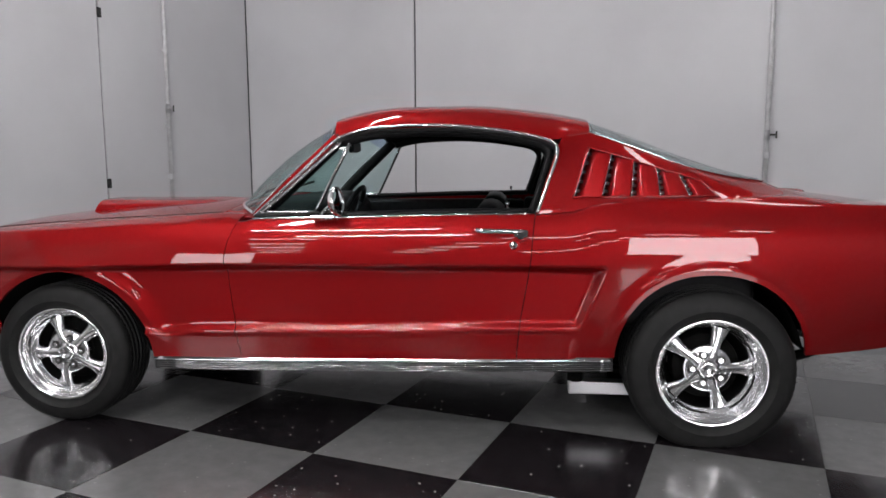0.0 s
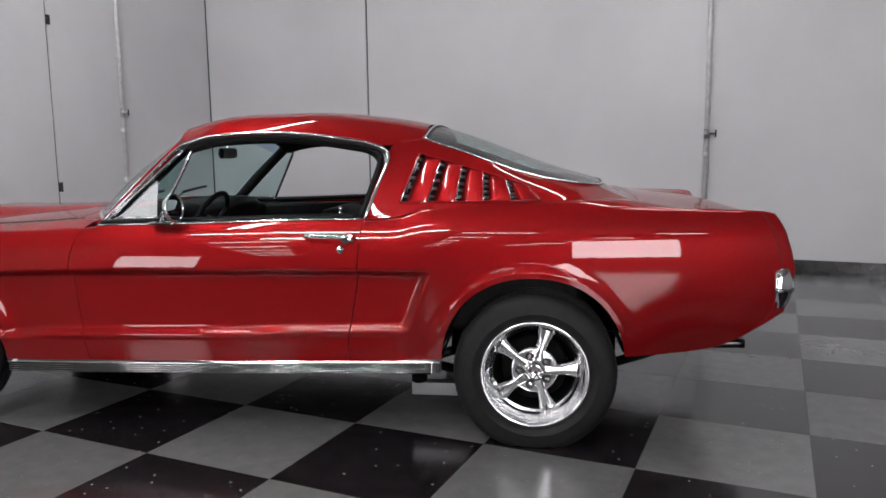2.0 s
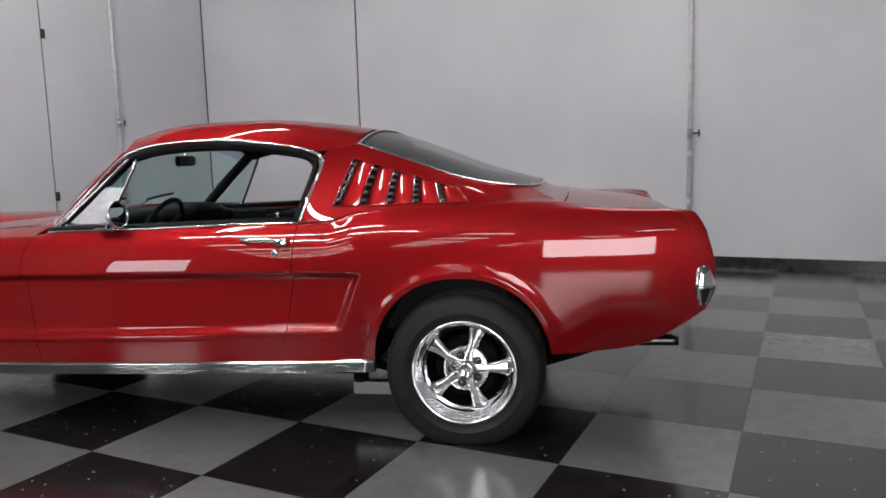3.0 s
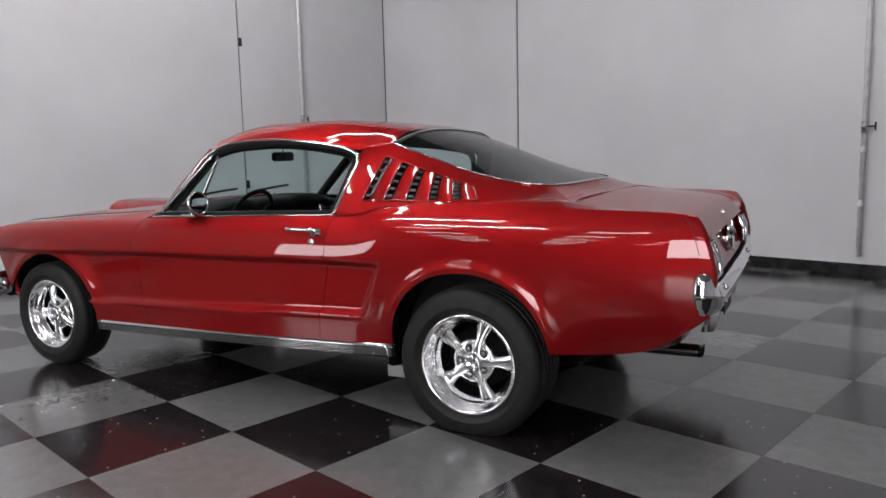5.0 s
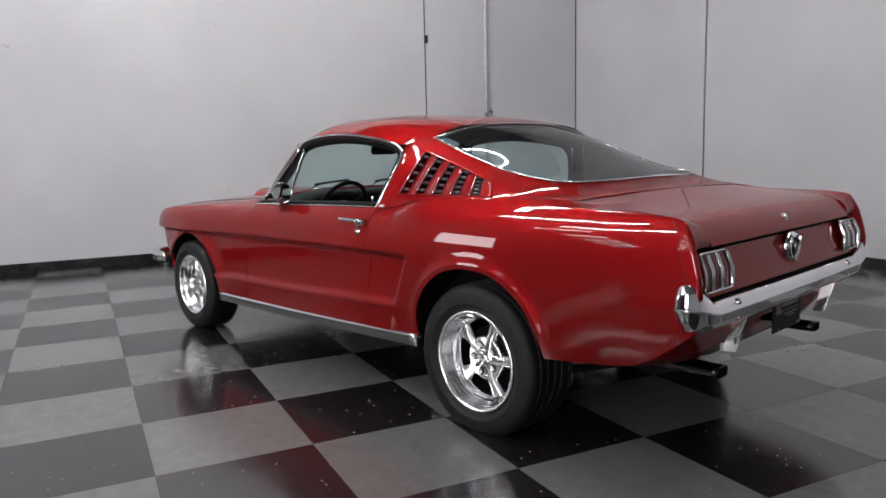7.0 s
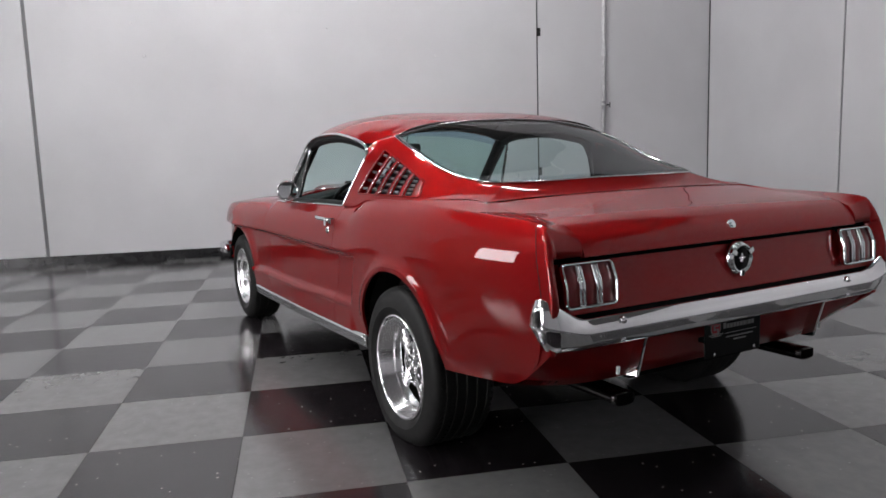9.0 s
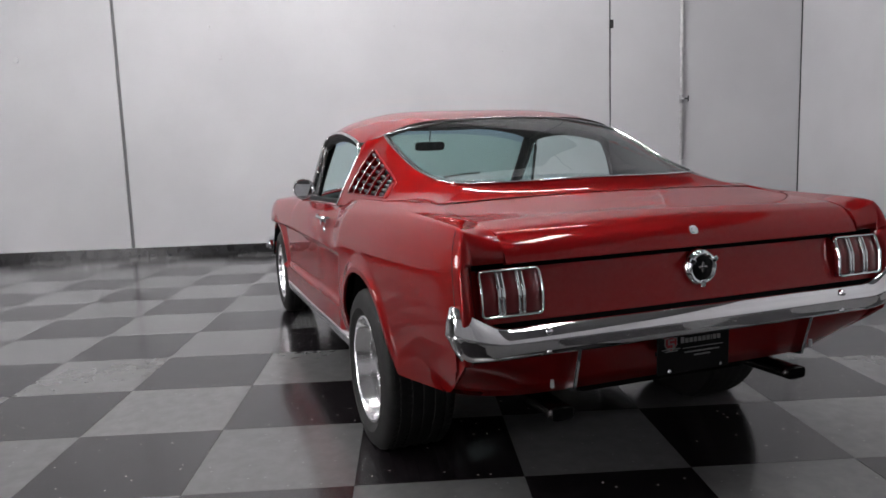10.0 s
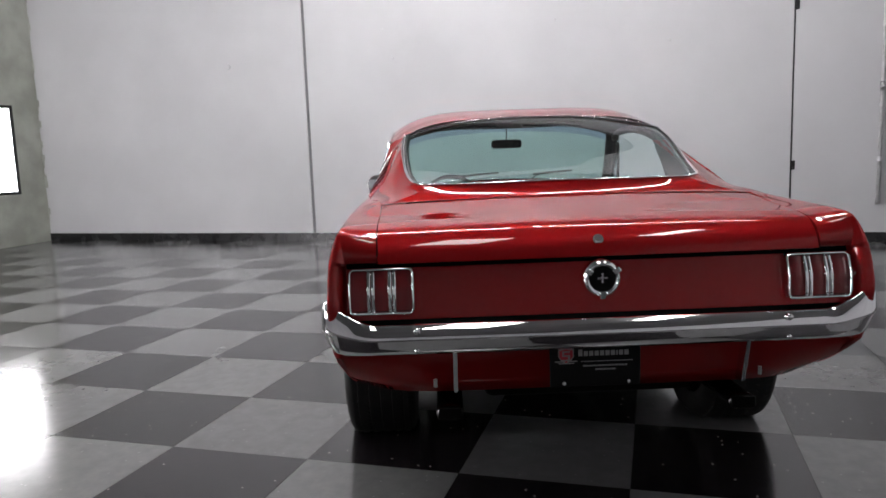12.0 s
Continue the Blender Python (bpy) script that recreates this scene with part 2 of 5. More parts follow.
def sweep_points(path, section, up=(0, 0, 1), closed=False):
    """Rings of a section (pairs across, up) carried along a path."""
    path = np.asarray(path, float)
    tang = np.gradient(path, axis=0)
    if closed:
        tang = np.roll(path, -1, 0) - np.roll(path, 1, 0)
    tang /= np.linalg.norm(tang, axis=1)[:, None]
    side = np.cross(tang, np.array(up, float))
    side /= np.linalg.norm(side, axis=1)[:, None]
    over = np.cross(side, tang)
    sec = np.array(section, float)
    return path[:, None] + sec[None, :, :1] * side[:, None] + sec[None, :, 1:] * over[:, None]


def sweep(name, path, section, mat, parent, label="", up=(0, 0, 1), closed=False, smooth=True):
    rings = sweep_points(path, section, up, closed)
    n, k = rings.shape[:2]
    faces = [(i * k + j, i * k + (j + 1) % k, ((i + 1) % n) * k + (j + 1) % k, ((i + 1) % n) * k + j) for i in range(n if closed else n - 1) for j in range(k)]
    if not closed:
        faces += [tuple(range(k))[::-1], tuple((n - 1) * k + j for j in range(k))]
    ob = mesh_object(name, rings.reshape(-1, 3), faces, mat, parent, label, smooth)
    bm = bmesh.new()
    bm.from_mesh(ob.data)
    bmesh.ops.recalc_face_normals(bm, faces=bm.faces)
    bm.to_mesh(ob.data)
    bm.free()
    return ob


def oval(a, b, n=10):
    return [(a * math.cos(2 * math.pi * k / n), b * math.sin(2 * math.pi * k / n)) for k in range(n)]


def lathe_data(name, profile, mat, n=48, axis="y"):
    """Mesh of a profile (radius, along) turned round the y axis."""
    verts, faces = [], []
    k = len(profile)
    for i in range(n):
        a = 2 * math.pi * i / n
        verts += [(r * math.cos(a), y, r * math.sin(a)) for r, y in profile]
    for i in range(n):
        for j in range(k - 1):
            faces.append((i * k + j, ((i + 1) % n) * k + j, ((i + 1) % n) * k + j + 1, i * k + j + 1))
    return verts, faces


def lathe(name, profile, mat, parent, label="", n=48, smooth=True):
    v, f = lathe_data(name, profile, mat, n)
    return mesh_object(name, v, f, mat, parent, label, smooth)


def smooth_by_angle(ob, degrees=35):
    """Sharp edges past an angle, soft below it."""
    bm = bmesh.new()
    bm.from_mesh(ob.data)
    for e in bm.edges:
        e.smooth = len(e.link_faces) != 2 or e.calc_face_angle(0) < radians(degrees)
    for f in bm.faces:
        f.smooth = True
    bm.to_mesh(ob.data)
    bm.free()
    return ob


# ---------------------------------------------------------------- the room
X_WEST, X_EAST, Y_SOUTH, Y_NORTH, HIGH = -6.343, 9.5, -30.0, 8.133, 5.2
WEST_JOINT, CLIP_JOINT, NORTH_JOINT = -0.131, 5.752, -3.906
WEST_END, STUB_END = -4.546, -4.3


def wall(name, lo, hi, label, mat=None):
    return tagged(part(name, block(bmesh.new(), lo, hi), mat or WALL), label, "wall", kind="structure")


# tilt-up panels with open joints between them
wall_west = tagged(new("wall_west"), "pale grey painted concrete panel wall with open vertical joints", "wall", kind="structure")
for lo, hi in ((WEST_END, WEST_JOINT - 0.02), (WEST_JOINT + 0.02, CLIP_JOINT - 0.01), (CLIP_JOINT + 0.01, Y_NORTH)):
    part("panel", block(bmesh.new(), (X_WEST - 0.2, lo, 0), (X_WEST, hi, HIGH), 0.004), WALL, wall_west)
for a, b in ((WEST_JOINT - 0.021, WEST_JOINT + 0.021), (CLIP_JOINT - 0.011, CLIP_JOINT + 0.011)):
    part("joint", block(bmesh.new(), (X_WEST - 0.19, a, 0), (X_WEST - 0.018, b, HIGH)), JOINT_PALE if a < 0 else JOINT, wall_west, "recessed joint")
wall_north = tagged(new("wall_north"), "pale grey painted concrete panel wall with a dark joint", "wall", kind="structure")
for lo, hi in ((X_WEST - 0.2, NORTH_JOINT - 0.012), (NORTH_JOINT + 0.012, X_EAST)):
    part("panel", block(bmesh.new(), (lo, Y_NORTH, 0), (hi, Y_NORTH + 0.2, HIGH), 0.004), WALL, wall_north)
part("joint", block(bmesh.new(), (NORTH_JOINT - 0.013, Y_NORTH + 0.018, 0), (NORTH_JOINT + 0.013, Y_NORTH + 0.19, HIGH)), JOINT, wall_north, "dark recessed joint")
part("joint", block(bmesh.new(), (X_WEST - 0.001, Y_NORTH - 0.012, 0), (X_WEST + 0.012, Y_NORTH + 0.001, HIGH)), JOINT, wall_north, "dark corner joint")
wall("wall_east", (X_EAST, Y_SOUTH, 0), (X_EAST + 0.2, Y_NORTH + 0.2, HIGH), "plain pale grey wall closing the hall")
wall("wall_stub", (X_WEST - 0.2, WEST_END - 0.2, 0), (STUB_END, WEST_END, HIGH), "raw grey-green wall meeting the painted panels in a corner", GREY_WALL)
# out-of-view hall walls, dark so that the car's side reflects little light
wall("wall_hall", (STUB_END - 0.2, Y_SOUTH, 0), (STUB_END, WEST_END - 0.2, HIGH), "unseen wall of the deep hall, coloured dark for the car's reflections", HALL_WALL)
wall("wall_south", (STUB_END - 0.2, Y_SOUTH - 0.2, 0), (X_EAST + 0.2, Y_SOUTH, HIGH), "unseen end wall of the deep hall, coloured dark for the car's reflections", HALL_WALL)
# the ragged edge of the paint in the corner
bm = bmesh.new()
rng = random.Random(4)
for k in range(46):
    z = 0.1 + k * 0.1
    block(bm, (X_WEST + 0.002, WEST_END - 0.004, z), (X_WEST + 0.006 + 0.004 * rng.random(), WEST_END + 0.01 + 0.05 * rng.random() ** 2, z + 0.1))
tagged(part("trim", bm, GREY_WALL), "ragged unpainted strip where the painted wall ends", "trim", kind="structure")
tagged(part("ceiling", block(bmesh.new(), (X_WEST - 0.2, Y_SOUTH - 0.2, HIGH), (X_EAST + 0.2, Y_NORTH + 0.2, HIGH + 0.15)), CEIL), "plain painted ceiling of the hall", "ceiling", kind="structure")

bb = tagged(new("baseboard"), "glossy black vinyl baseboard along the walls", "baseboard", kind="structure")
for lo, hi in (((X_WEST, WEST_END, 0.0), (X_WEST + 0.008, Y_NORTH - 0.008, 0.112)), ((X_WEST + 0.008, Y_NORTH - 0.008, 0.0), (X_EAST, Y_NORTH, 0.112))):
    part("strip", block(bmesh.new(), lo, hi, 0.003), BASE, bb)


def wall_pipe(x, y, out, low, valve_z, label):
    """A thin painted standpipe on brackets, with a small valve."""
    ox, oy = out
    px, py = x + ox * 0.045, y + oy * 0.045
    p = tagged(new("wall_pipe"), label, "pipe", "standpipes on the walls")
    part("pipe", rod(bmesh.new(), (px, py, low), (px, py, HIGH), 0.021, n=14), PIPE, p, smooth=True)
    part("elbow", rod(bmesh.new(), (px, py, low + 0.01), (px - ox * 0.046, py - oy * 0.046, low + 0.01), 0.02, n=14), PIPE, p, smooth=True)
    for z in (low + 0.45, valve_z - 0.22, valve_z + 0.62, valve_z + 1.6):
        bm = rod(bmesh.new(), (px, py, z), (px, py, z + 0.05), 0.027, n=14)
        block(bm, (min(px, px - ox * 0.045) - 0.012 * abs(oy), min(py, py - oy * 0.045) - 0.012 * abs(ox), z + 0.015), (max(px, px - ox * 0.045) + 0.012 * abs(oy), max(py, py - oy * 0.045) + 0.012 * abs(ox), z + 0.035))
        part("clamp", bm, PIPE, p)
    v = part("valve", rod(rod(bmesh.new(), (px, py, valve_z - 0.05), (px, py, valve_z + 0.05), 0.027, n=14), (px, py, valve_z), (px + ox * 0.06, py + oy * 0.06, valve_z), 0.014, n=10), STEEL, p, "dull brass valve body", True)
    sx, sy = abs(oy), abs(ox)
    part("lever", rod(rod(bmesh.new(), (px + sx * 0.02, py + sy * 0.02, valve_z + 0.005), (px + sx * 0.085, py + sy * 0.085, valve_z + 0.005), 0.009, n=8), (px + sx * 0.085, py + sy * 0.085, valve_z - 0.03), (px + sx * 0.085, py + sy * 0.085, valve_z + 0.04), 0.008, n=8), DARK_METAL, v)
    return p


wall_pipe(X_WEST, 6.620, (1, 0), 0.44, 1.683, "thin pale painted standpipe with a valve on the panel wall")
wall_pipe(-0.026, Y_NORTH, (0, -1), 0.19, 1.335, "thin pale painted standpipe with a valve beside bare wall")


def joint_clip(z):
    c = tagged(new("joint_clip"), "small dark metal clip in the wall joint", "clip", "clips in the wall joint")
    c.location = (X_WEST, CLIP_JOINT + 0.02, z)
    part("plate", block(bmesh.new(), (0, -0.03, -0.05), (0.012, 0.02, 0.05), 0.003), DARK_METAL, c)
    part("pin", rod(bmesh.new(), (0.012, -0.005, -0.03), (0.03, -0.005, -0.03), 0.008, n=10), DARK_METAL, c)


joint_clip(2.603)
joint_clip(0.867)


def wall_bolt(y, z, r, mat):
    b = tagged(part("wall_bolt", rod(bmesh.new(), (0, 0, 0), (0.012, 0, 0), r, r * 0.8, n=12), mat), "small painted-over anchor bolt in the panel wall", "bolt", "anchors in the wall")
    b.location = (X_WEST, y, z)


for y, z, r, mat in ((3.150, 2.65, 0.014, STEEL), (4.445, 2.325, 0.016, PIPE), (-1.28, 2.38, 0.04, WALL), (3.13, 0.82, 0.016, PIPE), (0.97, 2.70, 0.016, PIPE), (1.08, 2.34, 0.024, WALL)):
    wall_bolt(y, z, r, mat)


# ---------------------------------------------------------------- lamps of the hall
def fluorescent(x, y, along_x=True, tubes=(-0.08, 0.08)):
    """A ceiling strip light with one or two bare tubes."""
    f = tagged(new("ceiling_light"), "white fluorescent fixture with bare tubes under the ceiling", "ceiling light", "fluorescent fixtures")
    f.location = (x, y, HIGH)
    if not along_x:
        f.rotation_euler[2] = math.pi / 2
    body = bmesh.new()
    block(body, (-1.24, -0.16, -0.07), (1.24, 0.16, -0.004), 0.01)
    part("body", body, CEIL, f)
    for s in tubes:
        part("tube", rod(bmesh.new(), (-1.2, s, -0.10), (1.2, s, -0.10), 0.02, n=10), TUBE, f, "glowing white tube", True)
    return f


for x, y, along in ((-3.0, 2.2, False), (-1.2, -2.8, True), (-2.2, -0.5, True)):
    fluorescent(x, y, along)
fluorescent(-3.5, 4.7, False, (0.0,))


def fill_panel(x, y):
    """A flat ceiling panel with a glowing prismatic lens, added as unseen fill."""
    f = tagged(new("ceiling_light"), "unseen flat panel light added under the ceiling as fill", "ceiling light")
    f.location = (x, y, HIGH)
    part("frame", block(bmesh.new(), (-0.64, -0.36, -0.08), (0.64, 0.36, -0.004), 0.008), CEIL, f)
    part("lens", block(bmesh.new(), (-0.60, -0.32, -0.095), (0.60, 0.32, -0.082), 0.004), FILL_LENS, f, "glowing white lens")


# unseen fill added near the bumper-glint spot, to brighten the deck lid
fill_panel(1.1, 4.1)


def wraparound(x, y):
    """A short ceiling fixture with one wide glowing lens."""
    f = tagged(new("ceiling_light"), "short white wraparound fixture under the dim ceiling", "ceiling light", "wraparound fixtures")
    f.location = (x, y, HIGH)
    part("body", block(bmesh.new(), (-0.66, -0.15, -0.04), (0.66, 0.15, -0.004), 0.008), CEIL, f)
    part("lens", block(bmesh.new(), (-0.63, -0.12, -0.10), (0.63, 0.12, -0.042), 0.025), HALL_TUBE, f, "glowing white lens")


for y in (-4.4, -7.6, -10.8, -14.0, -17.2):
    for x in (-2.6, 1.5, 5.6):
        wraparound(x, y)
wraparound(0.2, 5.8)


def softbox(x, y, z, toward, w, h, label, lit=DIFFUSER):
    """A soft light on a stand: glowing cloth front, black sides, tripod."""
    s = tagged(new("softbox_light"), label, "studio light", "studio lights")
    d = Vector((toward[0] - x, toward[1] - y, 0)).normalized()
    s.location, s.rotation_euler = (x, y, 0), (0, 0, math.atan2(d.y, d.x))
    part("diffuser", block(bmesh.new(), (-0.01, -w / 2, z - h / 2), (0, w / 2, z + h / 2)), lit, s, "glowing white cloth")
    f = bmesh.new()
    for a, b in (((-0.03, -w / 2 - 0.03, z - h / 2 - 0.03), (0.012, -w / 2, z + h / 2 + 0.03)), ((-0.03, w / 2, z - h / 2 - 0.03), (0.012, w / 2 + 0.03, z + h / 2 + 0.03)), ((-0.03, -w / 2, z - h / 2 - 0.03), (0.012, w / 2, z - h / 2)), ((-0.03, -w / 2, z + h / 2), (0.012, w / 2, z + h / 2 + 0.03))):
        block(f, a, b, 0.004)
    part("frame", f, CLOTH, s)
    shell = bmesh.new()
    front = [shell.verts.new((-0.02, a * (w / 2 + 0.02), z + b * (h / 2 + 0.02))) for a, b in ((-1, -1), (1, -1), (1, 1), (-1, 1))]
    back = [shell.verts.new((-0.45, a * 0.12, z + b * 0.12)) for a, b in ((-1, -1), (1, -1), (1, 1), (-1, 1))]
    for k in range(4):
        shell.faces.new((front[k], front[(k + 1) % 4], back[(k + 1) % 4], back[k]))
    shell.faces.new(back)
    part("shell", shell, CLOTH, s, "black cloth shell")
    part("head", rod(bmesh.new(), (-0.44, 0, z), (-0.62, 0, z), 0.07, n=20), DARK_METAL, s, smooth=False)
    part("pole", rod(bmesh.new(), (-0.5, 0, 0.25), (-0.5, 0, z - 0.05), 0.015, n=12), DARK_METAL, s)
    for k in range(3):
        a = k * 2 * math.pi / 3
        part("leg", rod(bmesh.new(), (-0.5, 0, 0.5), (-0.5 + 0.45 * math.cos(a), 0.45 * math.sin(a), 0.012), 0.011, n=10), DARK_METAL, s)
    return s


softbox(-2.618, -1.685, 1.31, (-1.098, 2.635), 0.74, 0.78, "square glowing white softbox on a black stand on the chequered floor")
softbox(4.2, -4.7, 2.1, (-0.26, 3.0), 2.3, 2.5, "large glowing white softbox on a black stand in the hall", KEY_DIFFUSER)


# ---------------------------------------------------------------- the car
# its own axes: x forward from the rear axle, y to its left, z up from the floor
car = tagged(new("car"), "glossy candy-red vintage fastback coupe with chrome trim, windows down", "car")
car.location, car.rotation_euler = (-0.488, 3.855, 0), (0, 0, radians(197.27))

CREASE = curve((-1.0, 0.716), (0.4, 0.718), (0.7, 0.721), (1.23, 0.717), (1.93, 0.712), (2.43, 0.701), (2.93, 0.692), (3.3, 0.684))
LOWER = curve((0.3, 0.478), (0.5, 0.474), (0.75, 0.468), (1.24, 0.448), (1.93, 0.431), (2.3, 0.424))
TOP = curve((-0.97, 0.938), (-0.915, 0.954), (-0.64, 0.963), (-0.28, 0.971), (0.0, 0.973), (0.27, 0.972), (0.43, 0.960), (0.55, 0.929), (0.68, 0.921), (1.02, 0.914), (1.47, 0.901), (1.85, 0.893), (1.95, 0.880), (2.2, 0.875), (2.45, 0.867), (2.7, 0.853), (2.96, 0.840), (3.12, 0.828), (3.22, 0.818), (3.3, 0.806))
WIDE = curve((-1.0, 0.822), (-0.8, 0.842), (-0.5, 0.860), (-0.1, 0.872), (0.3, 0.872), (0.7, 0.868), (1.3, 0.866), (2.0, 0.864), (2.5, 0.864), (2.75, 0.864), (2.95, 0.855), (3.1, 0.838), (3.3, 0.795))
SHOULDER = curve((-1.0, 0.045), (-0.6, 0.07), (0.0, 0.085), (0.4, 0.085), (0.7, 0.075), (1.9, 0.075), (2.4, 0.07), (3.3, 0.05))
BASE_LINE = curve((-1.0, 0.62), (-0.945, 0.560), (-0.86, 0.488), (-0.79, 0.440), (-0.70, 0.404), (-0.60, 0.388), (-0.50, 0.383), (-0.38, 0.381), (-0.34, 0.376), (0.3, 0.352), (0.36, 0.350), (1.48, 0.322), (2.3, 0.312), (2.9, 0.33), (3.08, 0.38), (3.2, 0.44), (3.3, 0.5))
TAIL = curve((0.40, -0.935), (0.57, -0.962), (0.735, -0.993), (0.78, -0.985), (0.85, -0.966), (0.928, -0.934), (0.955, -0.912))
FACE_X = curve((0.60, -0.985), (0.692, -0.968), (0.78, -0.948), (0.832, -0.934), (0.868, -0.922))
NOSE = curve((0.40, 3.09), (0.47, 3.12), (0.555, 3.175), (0.64, 3.235), (0.70, 3.272), (0.755, 3.282), (0.795, 3.262), (0.82, 3.225), (0.84, 3.17))
REAR_ARCH, FRONT_ARCH = (0.0, 0.368, 0.318, 0.381, 2.2), (2.70, 0.40, 0.305, 0.367, 1.85)


def ease(a, b, x):
    t = np.clip((np.asarray(x, float) - a) / (b - a), 0, 1)
    return t * t * (3 - 2 * t)


def arch(x, a):
    cx, wide, low, high, p = a
    return low + high * (1 - np.clip(np.abs((x - cx) / wide), 0, 1) ** p) ** (1 / p)


def bottom_z(x):
    z = BASE_LINE(x)
    for a in (REAR_ARCH, FRONT_ARCH):
        z = np.where(np.abs(x - a[0]) < a[1], np.maximum(z, arch(x, a)), z)
    return z


def arch_lines():
    lines = []
    for a in (REAR_ARCH, FRONT_ARCH):
        x = a[0] + a[1] * np.cos(np.linspace(0, np.pi, 120))
        lines.append(np.stack([x, arch(x, a)], 1))
    return np.concatenate(lines)


ARCHES = arch_lines()


def side_y(x, z):
    """Half width of the body side at places x, z: crease, cove, hip, tuck-under and the flared arch lips."""
    wide, zc, zt = WIDE(x), CREASE(x), TOP(x)
    s = np.clip((z - zc) / (zt - zc), 0, 1)
    quart = 1 - ease(0.3, 0.7, x)
    up = -SHOULDER(x) * (0.20 * (1 - quart) * s + (0.40 + 0.05 * quart) * s**2 + (0.40 + 0.15 * quart) * s**5)
    q = np.clip((zc - z) / (zc - 0.33), 0, 1.4)
    plain = -(0.006 * q + 0.034 * q**3)
    zl = LOWER(x)
    ql = (zc - zl) / (zc - 0.33)
    step = 1 - (1 - np.clip(q / 0.088, 0, 1)) ** 2.2
    rise = np.clip((q - 0.085) / (ql - 0.085), 0, 1)
    dish = -0.044 * step + 0.010 * rise + 0.032 * rise**26 * (1 - 0.8 * ease(2.05, 2.28, x))
    dish = np.where(q > ql, -0.002 - 0.014 * ease(ql, ql + 0.04, q) - 0.03 * np.clip(q - ql, 0, 1) ** 1.5, dish)
    edge = 0.425 + np.clip(zc - z, 0, 0.25) * 0.40
    cove = ease(edge - 0.02, edge + 0.012, x)
    cove = cove * (1 - 0.45 * ease(2.3, 2.6, x))
    soft = -0.01 * ease(0.0, 0.06, q) * ease(2.3, 2.6, x)
    y = wide + up + np.where(z < zc, plain * (1 - cove) + dish * cove + soft, 0)
    d = np.sqrt(((x[..., None] - ARCHES[:, 0]) ** 2 + (z[..., None] - ARCHES[:, 1]) ** 2).min(-1))
    y = y - 0.050 * np.clip((0.72 - z) / 0.30, 0, 1.2) ** 2.0 * (1 - ease(-0.66, -0.33, x))
    hip = np.where(x < 1.4, 1.0, 0.0)
    wide_lip = 0.012 * (1 - np.clip((d - 0.022) / 0.055, 0, 1)) ** 2
    thin_lip = 0.016 * (1 - np.clip((d - 0.032) / 0.07, 0, 1)) ** 1.5
    return y + hip * wide_lip * ease(0.36, 0.52, z) + (1 - hip) * thin_lip * ease(0.36, 0.50, z)


GAP_F = curve((0.30, 1.915), (0.334, 1.914), (0.45, 1.935), (0.598, 1.956), (0.716, 1.966), (0.80, 1.955), (0.90, 1.922))
GAP_R = curve((0.30, 0.757), (0.358, 0.756), (0.451, 0.748), (0.723, 0.706), (0.90, 0.690), (0.93, 0.684))


def rows_between(lo, zc, zt, n1=26, n2=9, n3=22):
    """Heights from the lower edge to the shoulder, close together about the crease."""
    band = np.minimum(0.034, (zc - lo) * 0.5)
    a = lo + (zc - band - lo) * np.linspace(0, 1, n1)[:, None]
    b = zc - band + band * np.linspace(0, 1, n2)[1:, None]
    c = zc + (zt - zc) * (np.linspace(0, 1, n3)[1:, None] ** 0.9)
    return np.concatenate([a, b, c]).T


def side_sheet(xs, lean):
    """Points of a body side over nominal stations xs; lean moves a station by its height."""
    lo, zc, zt = bottom_z(xs), CREASE(xs), TOP(xs)
    z = rows_between(lo, zc, zt)
    x = xs[:, None] + lean(xs[:, None], z)
    return np.stack([x, side_y(x, z), z], -1)


def stations(a, b, step, arch_of=None):
    xs = list(np.linspace(a, b, int(abs(b - a) / step) + 2))
    if arch_of:
        cx, w = arch_of[:2]
        xs = [x for x in xs if abs(x - cx) > w + 0.004] + list(cx + w * np.cos(np.linspace(0, np.pi, 64))) + [cx - w - 0.0015, cx + w + 0.0015]
    return np.array(sorted(x for x in xs if min(a, b) - 1e-9 <= x <= max(a, b) + 1e-9))


# inner edges of the fender and quarter tops
FENDER_IN_Z = curve((1.95, 0.912), (2.05, 0.914), (2.2, 0.905), (2.55, 0.886), (2.82, 0.866), (3.1, 0.842), (3.3, 0.81))
QUARTER_IN_Y = curve((-0.96, 0.672), (-0.88, 0.676), (-0.42, 0.688), (-0.34, 0.702), (-0.2, 0.742), (0.0, 0.768), (0.27, 0.782), (0.43, 0.788), (0.68, 0.808))
QUARTER_IN_Z = curve((-0.96, 0.905), (-0.90, 0.925), (-0.86, 0.940), (-0.6, 0.964), (-0.42, 0.988), (-0.34, 0.996), (-0.2, 0.994), (0.0, 0.985), (0.27, 0.977), (0.43, 0.966), (0.55, 0.936), (0.68, 0.927))

# front fender
xs = stations(1.945, 3.29, 0.016, FRONT_ARCH)
p = side_sheet(xs, lambda x, z: (GAP_F(z) + 0.0018 - 1.945) * (1 - ease(1.945, 2.28, x)) + (NOSE(z) - 3.29) * ease(2.95, 3.29, x))
edge = p[:, -1]
inner = np.stack([edge[:, 0], np.full(len(edge), 0.648) - 0.06 * ease(3.0, 3.3, edge[:, 0]), FENDER_IN_Z(edge[:, 0])], -1)
r = np.linspace(0, 1, 14)[1:, None, None]
over = edge + (inner - edge) * np.concatenate([r, r, 1 - (1 - r) ** 1.8], -1)
FENDER = np.concatenate([p, over.transpose(1, 0, 2)], 1)
